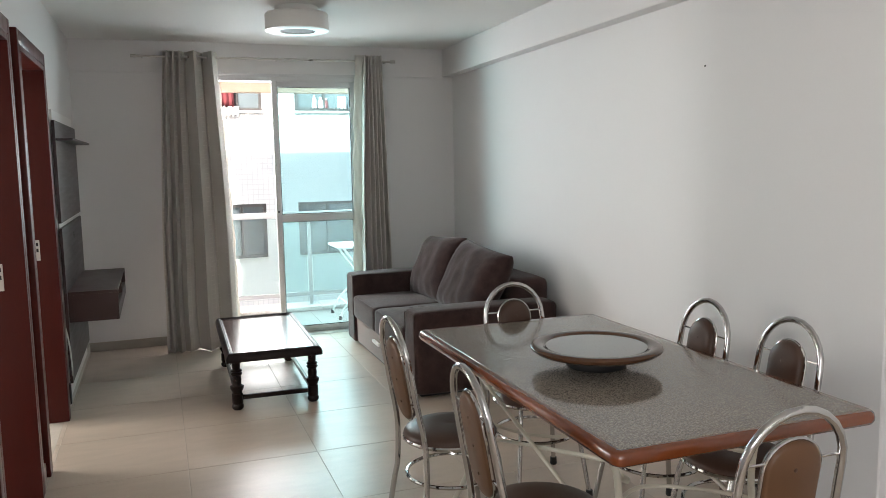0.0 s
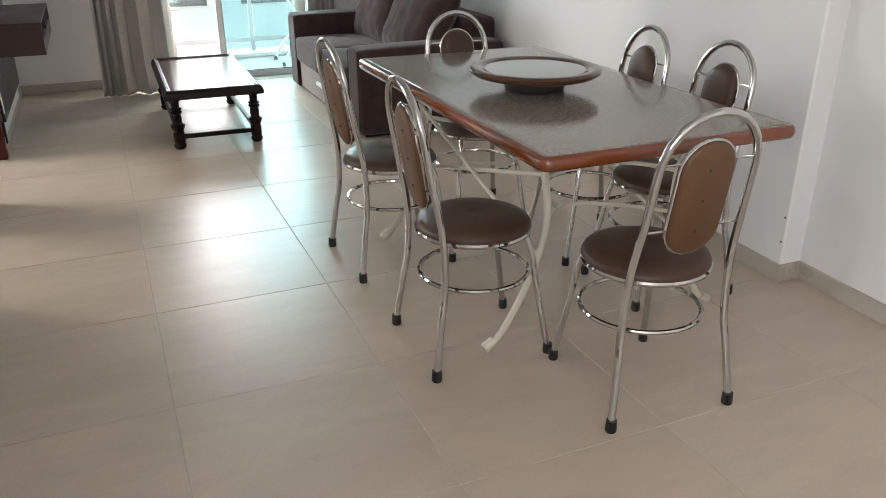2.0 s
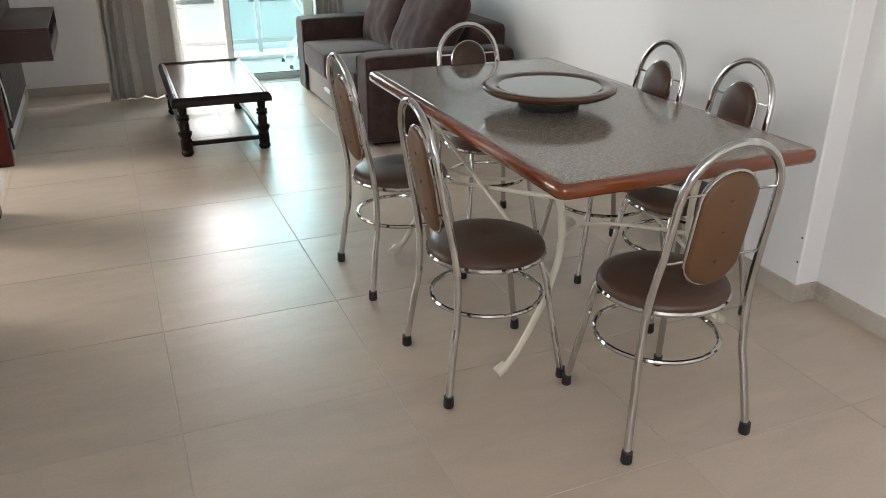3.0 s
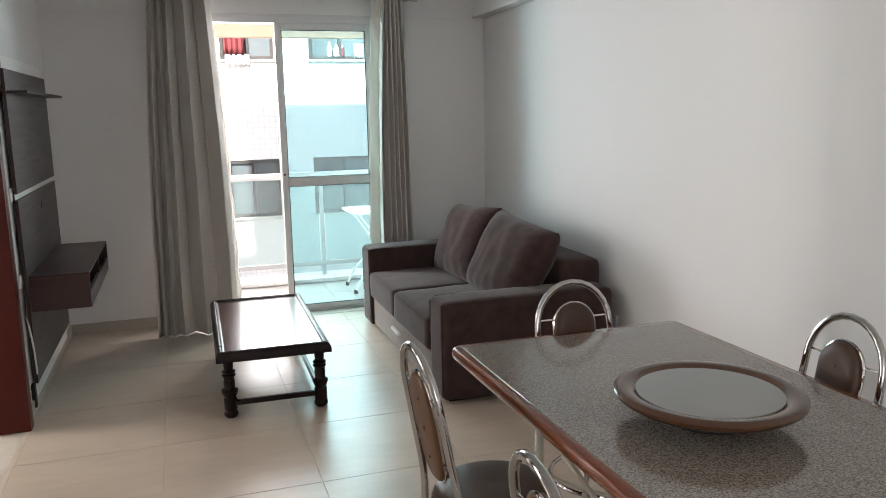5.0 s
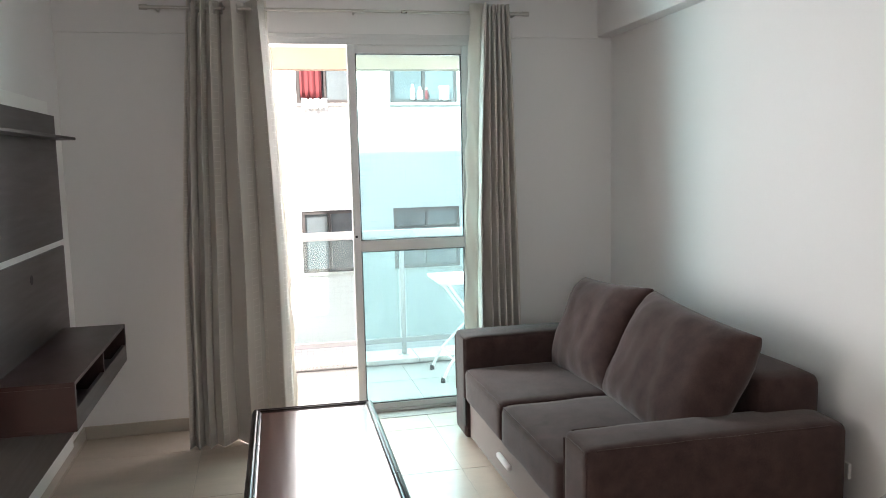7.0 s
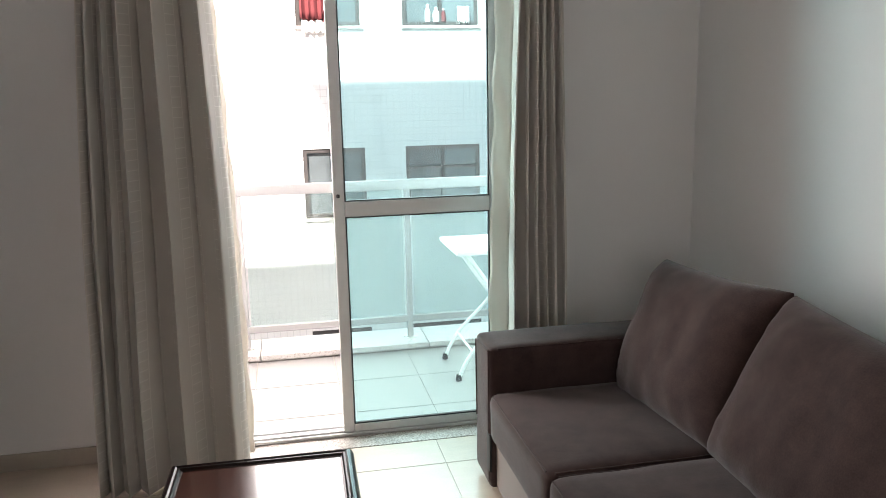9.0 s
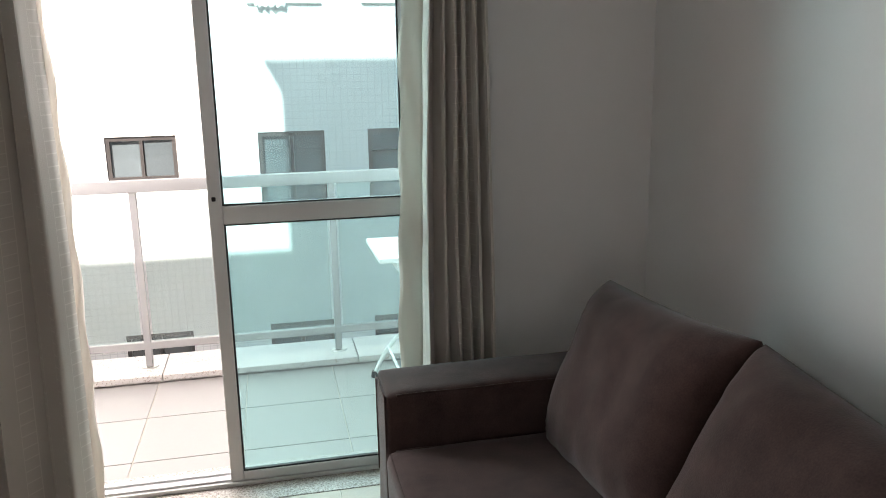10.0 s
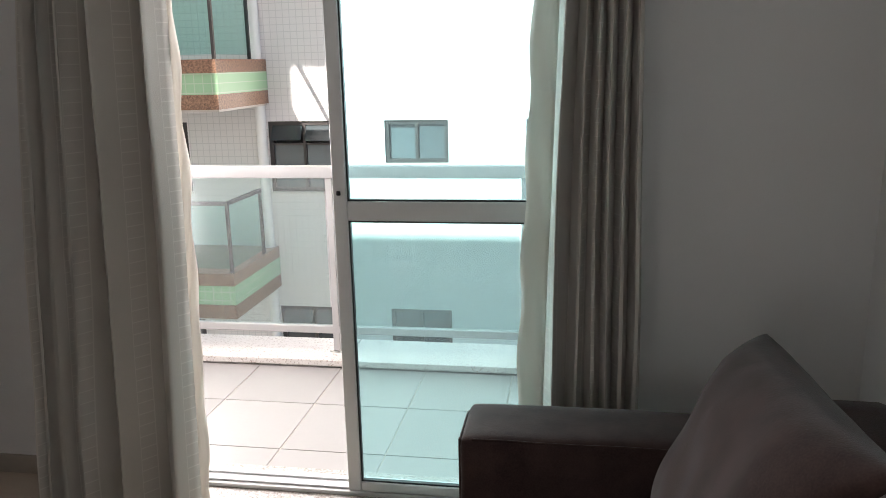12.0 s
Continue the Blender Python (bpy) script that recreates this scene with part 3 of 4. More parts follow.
def leaf(parent, a, b, y, depth=0.03):
    zs = (0.02, 0.056, 1.001, 1.066, 2.167, 2.216)
    part("stile", box(a, a + 0.047, y, y + depth, zs[0], zs[5], 0.003, 1), ALU, parent)
    part("stile", box(b - 0.047, b, y, y + depth, zs[0], zs[5], 0.003, 1), ALU, parent)
    for lo, hi, nm in ((zs[0], zs[1], "bottom_rail"), (zs[2], zs[3], "mid_rail"), (zs[4], zs[5], "top_rail")):
        part(nm, box(a + 0.047, b - 0.047, y, y + depth, lo, hi, 0.003, 1), ALU, parent)
    for lo, hi in ((zs[1], zs[2]), (zs[3], zs[4])):
        g = part("pane", box(a + 0.047, b - 0.047, y + 0.012, y + 0.017, lo, hi), PANE, parent, "pale green tinted glass")
        bm = bmesh.new()
        for q in ((a + 0.047, a + 0.053, lo, hi), (b - 0.053, b - 0.047, lo, hi), (a + 0.053, b - 0.053, lo, lo + 0.006), (a + 0.053, b - 0.053, hi - 0.006, hi)):
            add_box(bm, q[0], q[1], y + 0.006, y + 0.022, q[2], q[3])
        part("gasket", bm, RUBBER, parent, "black rubber glazing gasket")


leaf(slider, 0.908, 1.640, YB - 0.006)
part("lock", box(0.921, 0.935, YB - 0.010, YB - 0.004, 1.085, 1.10, 0.002, 1), RUBBER, slider)

# ---- balcony ----
BX0, BX1, BY0, BY1, BZ = -2.6, 3.6, 3.11, 4.27, -0.058
balcony = link("balcony_floor", box(BX0, BX1, BY0, 4.60, BZ - 0.2, BZ - 0.004), GROUT)
tagged(balcony, "pale square balcony tiles with grey joints", "balcony", kind="structure")
kerb = link("balcony_kerb", box(BX0, BX1, 4.285, 4.60, BZ, -0.047), RENDER_OUT)
tagged(kerb, "low painted kerb at the balcony edge", "kerb", kind="structure")
for k in range(6):
    a = BX0 + 0.018 + k * 1.03
    part("cap_stone", box(a, a + 1.026, 4.262, 4.60, -0.047, -0.014, 0.003, 1), KERBSTONE, kerb)
for nm, b in (("balcony_wall_west", (BX0 - 0.15, BX0, BY0, 4.6, -0.25, 2.5)), ("balcony_wall_east", (BX1, BX1 + 0.15, BY0, 4.6, -0.25, 2.5))):
    tagged(link(nm, box(*b), PAINT), "painted side wall of the balcony", "wall", kind="structure")
tagged(link("outer_wall", pierced(XR + 0.15, 9.0, -12.0, H + 0.15, [], lambda a, b, c, d: (a, b, YB, YB + 0.15, c, d)), RENDER_OUT), "rendered outer wall beside the balcony", "wall", kind="structure")
tagged(link("outer_wall", pierced(-12.0, -3.95, -12.0, H + 0.15, [], lambda a, b, c, d: (a, b, YB, YB + 0.15, c, d)), RENDER_OUT), "rendered outer wall beside the bedroom", "wall", kind="structure")
tagged(link("balcony_ceiling", box(BX0 - 0.15, BX1 + 0.15, YB + 0.15, 4.6, 2.50, 2.70), CEILING), "white painted balcony ceiling", "ceiling", kind="structure")
tagged(link("balcony_beam", box(BX0 - 0.15, BX1 + 0.15, 4.46, 4.60, 2.25, 2.50), PEACH), "peach painted beam above the balcony", "beam", kind="structure")
# the storeys above and the roof blocks, unseen, shaped to shade the house opposite
tagged(link("upper_storeys", box(-12.0, 9.0, -9.0, 4.60, 2.70, 7.95), RENDER_OUT), "unseen rendered upper storeys of the building", "building", kind="structure")
# unseen block fitted to the stepped edge of the shadow opposite
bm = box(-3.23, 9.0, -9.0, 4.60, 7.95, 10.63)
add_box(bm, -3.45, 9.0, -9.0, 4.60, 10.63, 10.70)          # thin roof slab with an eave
tagged(link("roof_tank_room", bm, RENDER_OUT), "unseen rendered roof block with an eave, shades the house opposite", "building", kind="structure")
# added notched screen, leaves a lit patch on the front opposite
bm = box(-12.0, -6.48, 4.35, 4.60, 7.95, 9.45)
add_box(bm, -12.0, -7.15, 4.35, 4.60, 9.45, 10.72)
add_box(bm, -12.0, -6.48, 4.35, 4.60, 10.72, 12.5)
tagged(link("roof_screen_wall", bm, RENDER_OUT), "unseen rendered roof screen, shapes the shade on the house opposite", "building", kind="structure")

guard = thing("balcony_railing", pose(0, 4.41, 0), "white painted metal balcony railing with glass panels", "railing")
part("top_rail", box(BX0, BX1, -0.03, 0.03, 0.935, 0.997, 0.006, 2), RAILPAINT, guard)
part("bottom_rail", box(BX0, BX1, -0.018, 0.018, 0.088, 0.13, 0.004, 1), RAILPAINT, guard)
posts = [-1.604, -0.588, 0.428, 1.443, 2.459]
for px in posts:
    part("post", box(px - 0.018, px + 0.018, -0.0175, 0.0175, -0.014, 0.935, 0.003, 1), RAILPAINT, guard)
    part("flange", lathe([(0.0, -0.006), (0.042, -0.006), (0.042, -0.010), (0.045, -0.014)][::-1], px, 0.0, 20), STEEL, guard, "round steel foot plate")
edges = [BX0] + posts + [BX1]
for a, b in zip(edges, edges[1:]):
    g = part("glass_panel", box(a + 0.03, b - 0.03, -0.004, 0.004, 0.13, 0.935), PANE_RAIL, guard, "clear pale glass panel")
    g.visible_shadow = False

# ---- house across the street ----
FY = 11.76
columns = [(-8.4, -7.3, 1.05), (-5.2, -4.13, 1.05), (-2.84, -1.74, 1.05), (-1.06, -0.12, 0.62), (0.995, 1.94, 1.06), (2.57, 3.75, 1.06), (5.0, 6.0, 1.06), (7.0, 8.0, 0.62)]
holes = [(a, b, 0.72 + 2.86 * k - h, 0.72 + 2.86 * k) for a, b, h in columns for k in (-2, -1, 0, 1, 2)]
house = thing("apartment_building", pose(0, FY, 0), "white tiled apartment building across the street", "building", kind="structure")
part("wall", pierced(-14.0, 14.0, -9.0, 9.6, holes, lambda a, b, c, d: (a, b, 0.0, 0.3, c, d)), FACADE, house)
part("roof", box(-14.0, 14.0, -0.1, 8.0, 9.6, 9.9), RENDER_OUT, house)
part("pipe", tube([(-2.92, -0.06, -9), (-2.92, -0.06, 9.5)], 0.075, 12), WHITE, house, "white rain pipe")
part("back_wall", box(-14.0, 14.0, 1.6, 1.7, -9.0, 9.6), INNERGREY, house)
for i, (a, b, lo, hi) in enumerate(holes):
    w = new("window")
    w.parent = house
    w.location = ((a + b) / 2, 0.05, lo)
    hw, hh = (b - a) / 2, hi - lo
    bm = bmesh.new()
    for q in ((-hw, -hw + 0.06, 0, hh), (hw - 0.06, hw, 0, hh), (-hw + 0.06, hw - 0.06, 0, 0.06), (-hw + 0.06, hw - 0.06, hh - 0.06, hh), (-0.022, 0.022, 0.06, hh - 0.06)):
        add_box(bm, q[0], q[1], -0.03, 0.05, q[2], q[3])
    part("window_frame", bm, BRONZE, w)
    tall = hh > 0.9 and not 0.9 < a < 1.1
    if tall:
        part("transom", box(-hw + 0.06, hw - 0.06, -0.028, 0.05, hh * 0.66, hh * 0.66 + 0.035), BRONZE, w)
    head = hh * 0.66 if tall else hh - 0.06
    part("pane", box(-hw + 0.06, -0.03, 0.012, 0.018, 0.06, head), DARKPANE, w)
    part("pane", box(0.03, hw - 0.06, 0.0, 0.006, 0.06, head), DARKPANE, w)
    if tall:
        # top-hung vents, some of them pushed open
        for q0, q1, swing in ((-hw + 0.06, -0.03, 28 if a < -1 else 0), (0.03, hw - 0.06, 20 if a < -1 else 0)):
            v = part("vent", box(q0, q1, -0.006, 0.004, head + 0.055 - hh + 0.06, 0.0), DARKPANE, w)
            v.matrix_basis = pose(0, -0.012, hh - 0.06, -swing, 0, 0)
    part("sill", box(-hw - 0.03, hw + 0.03, -0.09, -0.03, -0.035, 0.0), RENDER_OUT, w)


def corner_balcony(z):
    """A balcony of the house opposite: tiled parapet with stone bands and a glass guard."""
    b = new("balcony")
    b.parent = house
    xa, xb, ya = -7.6, -2.80, -1.66
    part("slab", box(xa + 0.02, xb - 0.02, ya + 0.02, -0.02, z - 0.66, z - 0.631), RENDER_OUT, b)
    part("lower_band", box(xa, xb, ya - 0.02, -0.002, z - 0.63, z - 0.44), BROWNSTONE, b, "brown granite band")
    part("parapet", box(xa, xb, ya, -0.002, z - 0.44, z - 0.17), GREENTILE, b, "pale green tiled parapet")
    part("upper_band", box(xa, xb, ya - 0.02, -0.002, z - 0.17, z), BROWNSTONE, b, "brown granite band")
    top = z + 0.92
    for x, y in ((xb - 0.04, ya + 0.04), (xb - 1.2, ya + 0.04), (xb - 2.4, ya + 0.04), (xb - 0.04, -0.5)):
        part("guard_post", box(x - 0.02, x + 0.02, y - 0.02, y + 0.02, z, top), BRONZE, b)
    part("guard_rail", box(xa, xb - 0.02, ya + 0.015, ya + 0.065, top, top + 0.05), BRONZE, b)
    part("guard_rail", box(xb - 0.065, xb - 0.015, ya + 0.066, -0.48, top, top + 0.05), BRONZE, b)
    for g in (part("guard_glass", box(xa, xb - 0.06, ya + 0.035, ya + 0.045, z + 0.06, top), GREENPANE, b),
              part("guard_glass", box(xb - 0.045, xb - 0.035, ya + 0.06, -0.52, z + 0.06, top), GREENPANE, b)):
        g.visible_shadow = False


for k in (-1, 0, 1):
    corner_balcony(1.62 + 2.8 * k)


def hung_cloth(name, label, x0, x1, z0, z1, mat):
    bm = bmesh.new()
    n = 14
    rows = []
    for j in range(7):
        z = z1 + (z0 - z1) * j / 6
        rows.append([bm.verts.new((x0 + (x1 - x0) * i / n, FY - 0.04 - 0.02 * math.sin(i * 1.7) - 0.015 * j / 6, z + 0.03 * math.sin(i * 2.3) * (j / 6))) for i in range(n + 1)])
    for a, b in zip(rows, rows[1:]):
        for i in range(n):
            bm.faces.new((a[i], a[i + 1], b[i + 1], b[i]))
    c = link(name, bm, mat, smooth=60)
    c.modifiers.new("thickness", "SOLIDIFY").thickness = 0.006
    return tagged(c, label, "laundry")


hung_cloth("towel", "red cloth hung in a window across the street", 1.06, 1.42, 2.60, 3.4, RED)
hung_cloth("towel", "white cloth hung over a window sill", 1.08, 1.50, 2.43, 2.60, CLOTH)
hung_cloth("towel", "white laundry behind a window across the street", 3.42, 3.60, 2.56, 2.80, CLOTH)


def sill_bottle(x, height, radius, mat, label):
    """A bottle that stands on a window sill across the street."""
    b = thing("bottle", pose(x, FY + 0.03, 2.581), label, "bottle", "bottles on the window sill")
    part("body", lathe([(0, 0), (radius, 0), (radius, height * 0.62), (radius * 0.45, height * 0.80), (radius * 0.42, height * 0.88), (0, height * 0.88)], seg=14), mat, b)
    part("cap", lathe([(0, height * 0.88), (radius * 0.5, height * 0.88), (radius * 0.5, height), (0, height)], seg=12), CLOTH, b, "white bottle cap")


sill_bottle(2.97, 0.25, 0.042, CLOTH, "white plastic bottle on a window sill opposite")
sill_bottle(3.10, 0.21, 0.05, PLASTIC, "pale plastic bottle on a window sill opposite")
sill_bottle(3.215, 0.19, 0.035, RED, "red plastic bottle on a window sill opposite")
ground = link("ground", box(-400, 400, -400, 400, -9.3, -9.0), ASPHALT)
tagged(ground, "grey street far below the balcony", "ground", kind="structure")


# ---- sofa ----
def make_sofa():
    s = thing("sofa", pose(0, 0, 0), "dark brown suede two-seat sofa with loose back cushions", "sofa")
    fx = 1.415
    part("base", soft_box(fx + 0.02, 2.40, 0.84, 2.32, 0.03, 0.25, 0.012, 3, wob=0.002), SUEDE_PALE, s, "taupe suede base")
    part("plinth", box(fx + 0.05, 2.38, 0.70, 2.46, 0.0, 0.03), RUBBER, s)
    part("arm", soft_box(fx - 0.005, 2.42, 0.625, 0.865, 0.025, 0.565, 0.036, 7, 0.006, 12), SUEDE, s)
    part("arm", soft_box(fx - 0.005, 2.42, 2.285, 2.515, 0.025, 0.588, 0.028, 9, 0.006, 12), SUEDE, s)
    # black strip on the front, for the shade in the gap beside the arm
    part("front_slot", box(fx - 0.0065, fx + 0.002, 2.287, 2.327, 0.10, 0.25), RUBBER, s)
    part("backrest", soft_box(2.17, 2.44, 0.80, 2.40, 0.05, 0.70, 0.04, 11, 0.004, 12), SUEDE, s)
    part("seat_cushion", soft_box(fx - 0.015, 2.2, 0.872, 1.612, 0.235, 0.428, 0.035, 13, 0.018, 14), SUEDE, s)
    part("seat_cushion", soft_box(fx - 0.012, 2.2, 1.618, 2.280, 0.235, 0.425, 0.035, 17, 0.016, 14), SUEDE, s)
    part("pull_tab", soft_box(fx - 0.024, fx - 0.002, 1.475, 1.655, 0.163, 0.188, 0.009, 2, cuts=5), CLOTH, s, "white fabric pull tab")
    for y, seed, lean, roll, w in ((1.205, 1, 27, 3, 0.84), (1.945, 2, 22, -4, 0.74)):
        c = part("back_cushion", pillow(w, 0.54, 0.27, seed), SUEDE, s)
        c.matrix_basis = pose(2.04, y, 0.645, 0, 0, -90) @ pose(0, 0, 0, -lean, 0, 0) @ pose(0, 0, 0, 0, roll, 0)
    def seam(parent, pts):
        part("seam", tube(pts, 0.0032, 6), SUEDE, parent)
    arms = [o for o in s.children if o.name.startswith("arm")]
    for o, (y0, y1, z1) in zip(sorted(arms, key=lambda o: o.name), ((0.625, 0.865, 0.565), (2.285, 2.515, 0.588))):
        xa = fx - 0.004
        seam(o, curve([(xa, y0 + 0.022, 0.05), (xa, y0 + 0.020, z1 - 0.06), (xa, y0 + 0.034, z1 - 0.022), (xa, (y0 + y1) / 2, z1 - 0.017), (xa, y1 - 0.034, z1 - 0.022), (xa, y1 - 0.020, z1 - 0.06), (xa, y1 - 0.022, 0.25)], 8))
        for yy in (y0 + 0.010, y1 - 0.010):
            seam(o, [(fx + 0.03 + 0.09 * k, yy, z1 - 0.0075 + 0.0012 * math.sin(k * 1.9)) for k in range(11)])
    seats = [o for o in s.children if o.name.startswith("seat_cushion")]
    for o, (y0, y1, z1, xo) in zip(sorted(seats, key=lambda o: o.name), ((0.872, 1.612, 0.428, -0.015), (1.618, 2.280, 0.425, -0.012))):
        seam(o, [(fx + xo + 0.010, y0 + 0.03 + (y1 - y0 - 0.06) * k / 12, z1 - 0.009 + 0.0015 * math.sin(k * 1.3)) for k in range(13)])
        for yy in (y0 + 0.012, y1 - 0.012):
            seam(o, [(fx + 0.02 + 0.06 * k, yy, z1 - 0.0085 + 0.001 * math.sin(k * 1.7)) for k in range(11)])
    return s


make_sofa()


# ---- coffee table ----
def make_coffee_table():
    t = thing("coffee_table", pose(0.578, 1.465, 0, 0, 0, -1.0), "low dark wood coffee table with turned legs", "coffee table")
    w, d, top = 0.295, 0.615, 0.365
    part("tabletop", box(-w + 0.045, w - 0.045, -d + 0.045, d - 0.045, top - 0.028, top - 0.012), DARKWOOD, t, "glossy dark wood top")
    for sx, sy in ((1, 0), (-1, 0), (0, 1), (0, -1)):
        bm = bmesh.new()
        prof = [(0.0, top - 0.055), (0.0, top - 0.030), (0.006, top - 0.014), (0.014, top - 0.004), (0.024, top), (0.030, top - 0.004), (0.036, top - 0.004), (0.041, top - 0.010), (0.047, top - 0.012), (0.047, top - 0.055)]
        ends = []
        for e in (-1, 1):
            row = []
            for off, z in prof:
                if sx:
                    row.append(bm.verts.new((sx * (w - off), e * (d - off), z)))
                else:
                    row.append(bm.verts.new((e * (w - off), sy * (d - off), z)))
            ends.append(row)
        n = len(prof)
        for i in range(n):
            bm.faces.new((ends[0][i], ends[0][(i + 1) % n], ends[1][(i + 1) % n], ends[1][i]))
        part("moulding", bm, DARKLEG, t, smooth=25)
    for sx in (-1, 1):
        for sy in (-1, 1):
            leg = [(0.0, 0.0), (0.026, 0.0), (0.036, 0.012), (0.037, 0.026), (0.030, 0.038), (0.034, 0.044), (0.034, 0.10), (0.028, 0.106), (0.033, 0.118), (0.041, 0.135), (0.043, 0.150), (0.030, 0.156),
                   (0.027, 0.163), (0.030, 0.19), (0.026, 0.215), (0.034, 0.222), (0.037, 0.230), (0.028, 0.238), (0.036, 0.246), (0.034, 0.252), (0.023, 0.258), (0.026, 0.285), (0.025, 0.305), (0.0, 0.305)]
            cx, cy = sx * (w - 0.06), sy * (d - 0.06)
            turned = part("leg", lathe(leg, cx, cy, 20), DARKLEG, t)
            part("leg_block", box(cx - 0.031, cx + 0.031, cy - 0.031, cy + 0.031, 0.300, 0.3365, 0.003, 1), DARKLEG, turned)
    for sy in (-1, 1):
        y = sy * (d - 0.06)
        part("stretcher", box(-w + 0.075, w - 0.075, y - 0.012, y + 0.012, 0.060, 0.088, 0.004, 1), DARKLEG, t)
        part("apron", box(-w + 0.085, w - 0.085, y - 0.01, y + 0.01, 0.312, 0.337), DARKLEG, t)
    for sx in (-1, 1):
        x = sx * (w - 0.06)
        part("stretcher", box(x - 0.012, x + 0.012, -d + 0.075, d - 0.075, 0.060, 0.088, 0.004, 1), DARKLEG, t)
        part("apron", box(x - 0.01, x + 0.01, -d + 0.085, d - 0.085, 0.312, 0.337), DARKLEG, t)
    return t


make_coffee_table()


# ---- dining table ----
TX0, TX1, TY0, TY1, TZ = 1.006, 1.912, -2.322, -0.672, 0.758


def make_dining_table():
    cx, cy = (TX0 + TX1) / 2, (TY0 + TY1) / 2
    t = thing("dining_table", pose(cx, cy, 0, 0, 0, 0), "grey granite dining table with varnished wood edge", "dining table")
    w, d = (TX1 - TX0) / 2, (TY1 - TY0) / 2
    part("tabletop", box(-w + 0.034, w - 0.034, -d + 0.034, d - 0.034, TZ - 0.03, TZ, 0.001, 1), GRANITE, t, "polished grey granite top")
    # wooden edging with rounded nose and corners
    def outline(off, r):
        pts = []
        for sx, sy, a0 in ((1, 1, 0), (-1, 1, 90), (-1, -1, 180), (1, -1, 270)):
            for k in range(6):
                a = radians(a0 + 90 * k / 5)
                pts.append((sx * (w - off - r) + r * math.cos(a), sy * (d - off - r) + r * math.sin(a)))
        return pts
    prof = [(0.0345, TZ - 0.001), (0.010, TZ), (0.003, TZ - 0.006), (0.0, TZ - 0.018), (0.001, TZ - 0.029), (0.007, TZ - 0.039), (0.015, TZ - 0.042), (0.0345, TZ - 0.042)]
    bm = bmesh.new()
    rows = [[bm.verts.new((x, y, z)) for x, y in outline(off, max(0.003, 0.036 - off))] for off, z in prof]
    n = len(rows[0])
    for i in range(len(rows)):
        a, b = rows[i], rows[(i + 1) % len(rows)]
        for k in range(n):
            bm.faces.new((a[k], a[(k + 1) % n], b[(k + 1) % n], b[k]))
    part("edging", bm, EDGEWOOD, t, "varnished reddish wood edging", smooth=50)
    part("underlay", box(-w + 0.05, w - 0.05, -d + 0.05, d - 0.05, TZ - 0.0405, TZ - 0.031), CREAM, t)
    fx, fy = 0.45, 0.522
    for sx in (-1, 1):
        for sy in (-1, 1):
            pts = curve([(sx * (fx - 0.004), sy * fy, 0.020), (sx * (fx - 0.06), sy * fy, 0.085), (sx * (fx - 0.145), sy * fy, 0.245), (sx * (fx - 0.19), sy * fy, 0.38),
                         (sx * (fx - 0.20), sy * fy, 0.47), (sx * (fx - 0.19), sy * fy, 0.57), (sx * (fx - 0.16), sy * fy, 0.67), (sx * (fx - 0.12), sy * fy, TZ - 0.043)])
            leg = part("leg", tube(pts, 0.0115, 12), CREAM, t)
            foot = tube([(sx * (fx + 0.014), sy * fy, 0.0185), (sx * (fx - 0.020), sy * fy, 0.040)], 0.0185, 14)
            part("foot_cap", foot, CREAM, leg, "cream plastic foot cap")
    xi = fx - 0.195
    for sy in (-1, 1):
        # a bowed tie swings inwards between the two legs of each end
        part("arch", tube(curve([(-xi, sy * fy, 0.55), (-0.17, sy * (fy - 0.13), 0.55), (0, sy * (fy - 0.20), 0.55), (0.17, sy * (fy - 0.13), 0.55), (xi, sy * fy, 0.55)]), 0.0085, 8), CREAM, t)
        part("arch", tube(curve([(-xi, sy * fy, 0.40), (-0.15, sy * (fy - 0.16), 0.385), (0, sy * (fy - 0.25), 0.38), (0.15, sy * (fy - 0.16), 0.385), (xi, sy * fy, 0.40)]), 0.0075, 8), CREAM, t)
        part("top_bar", box(-0.34, 0.34, sy * fy - 0.02, sy * fy + 0.02, TZ - 0.046, TZ - 0.041), CREAM, t)
    for sx in (-1, 1):
        x = sx * xi
        part("diagonal", tube([(x, -fy, 0.60), (x, fy, 0.33)], 0.008, 8), CREAM, t)
        part("diagonal", tube([(x + sx * 0.017, -fy, 0.33), (x + sx * 0.017, fy, 0.60)], 0.008, 8), CREAM, t)
    return t


make_dining_table()


def make_turntable():
    t = thing("lazy_susan", pose(1.42, -1.53, TZ), "round wooden lazy susan with a mirror-glass centre", "lazy susan")
    part("base", lathe([(0, 0), (0.105, 0), (0.11, 0.006), (0.11, 0.030), (0.10, 0.036), (0, 0.036)]), RUBBER, t, "dark round base")
    part("plate", lathe([(0, 0.036), (0.165, 0.040), (0.225, 0.056), (0.238, 0.066), (0.240, 0.074), (0.233, 0.081), (0.218, 0.083), (0.197, 0.080), (0.190, 0.074), (0.185, 0.072), (0.0, 0.072)], seg=64), RIMWOOD, t, "dark varnished wooden rim")
    part("inlay", lathe([(0, 0.0725), (0.184, 0.0725), (0.184, 0.0755), (0, 0.0755)], seg=64), GREYGLASS, t, "grey glass inlay")
    return t


GREYGLASS = material("grey_glass", (0.16, 0.17, 0.165), 0.05, vary=0.04, bump=0, rough_vary=0.02, coat=0.5)
make_turntable()


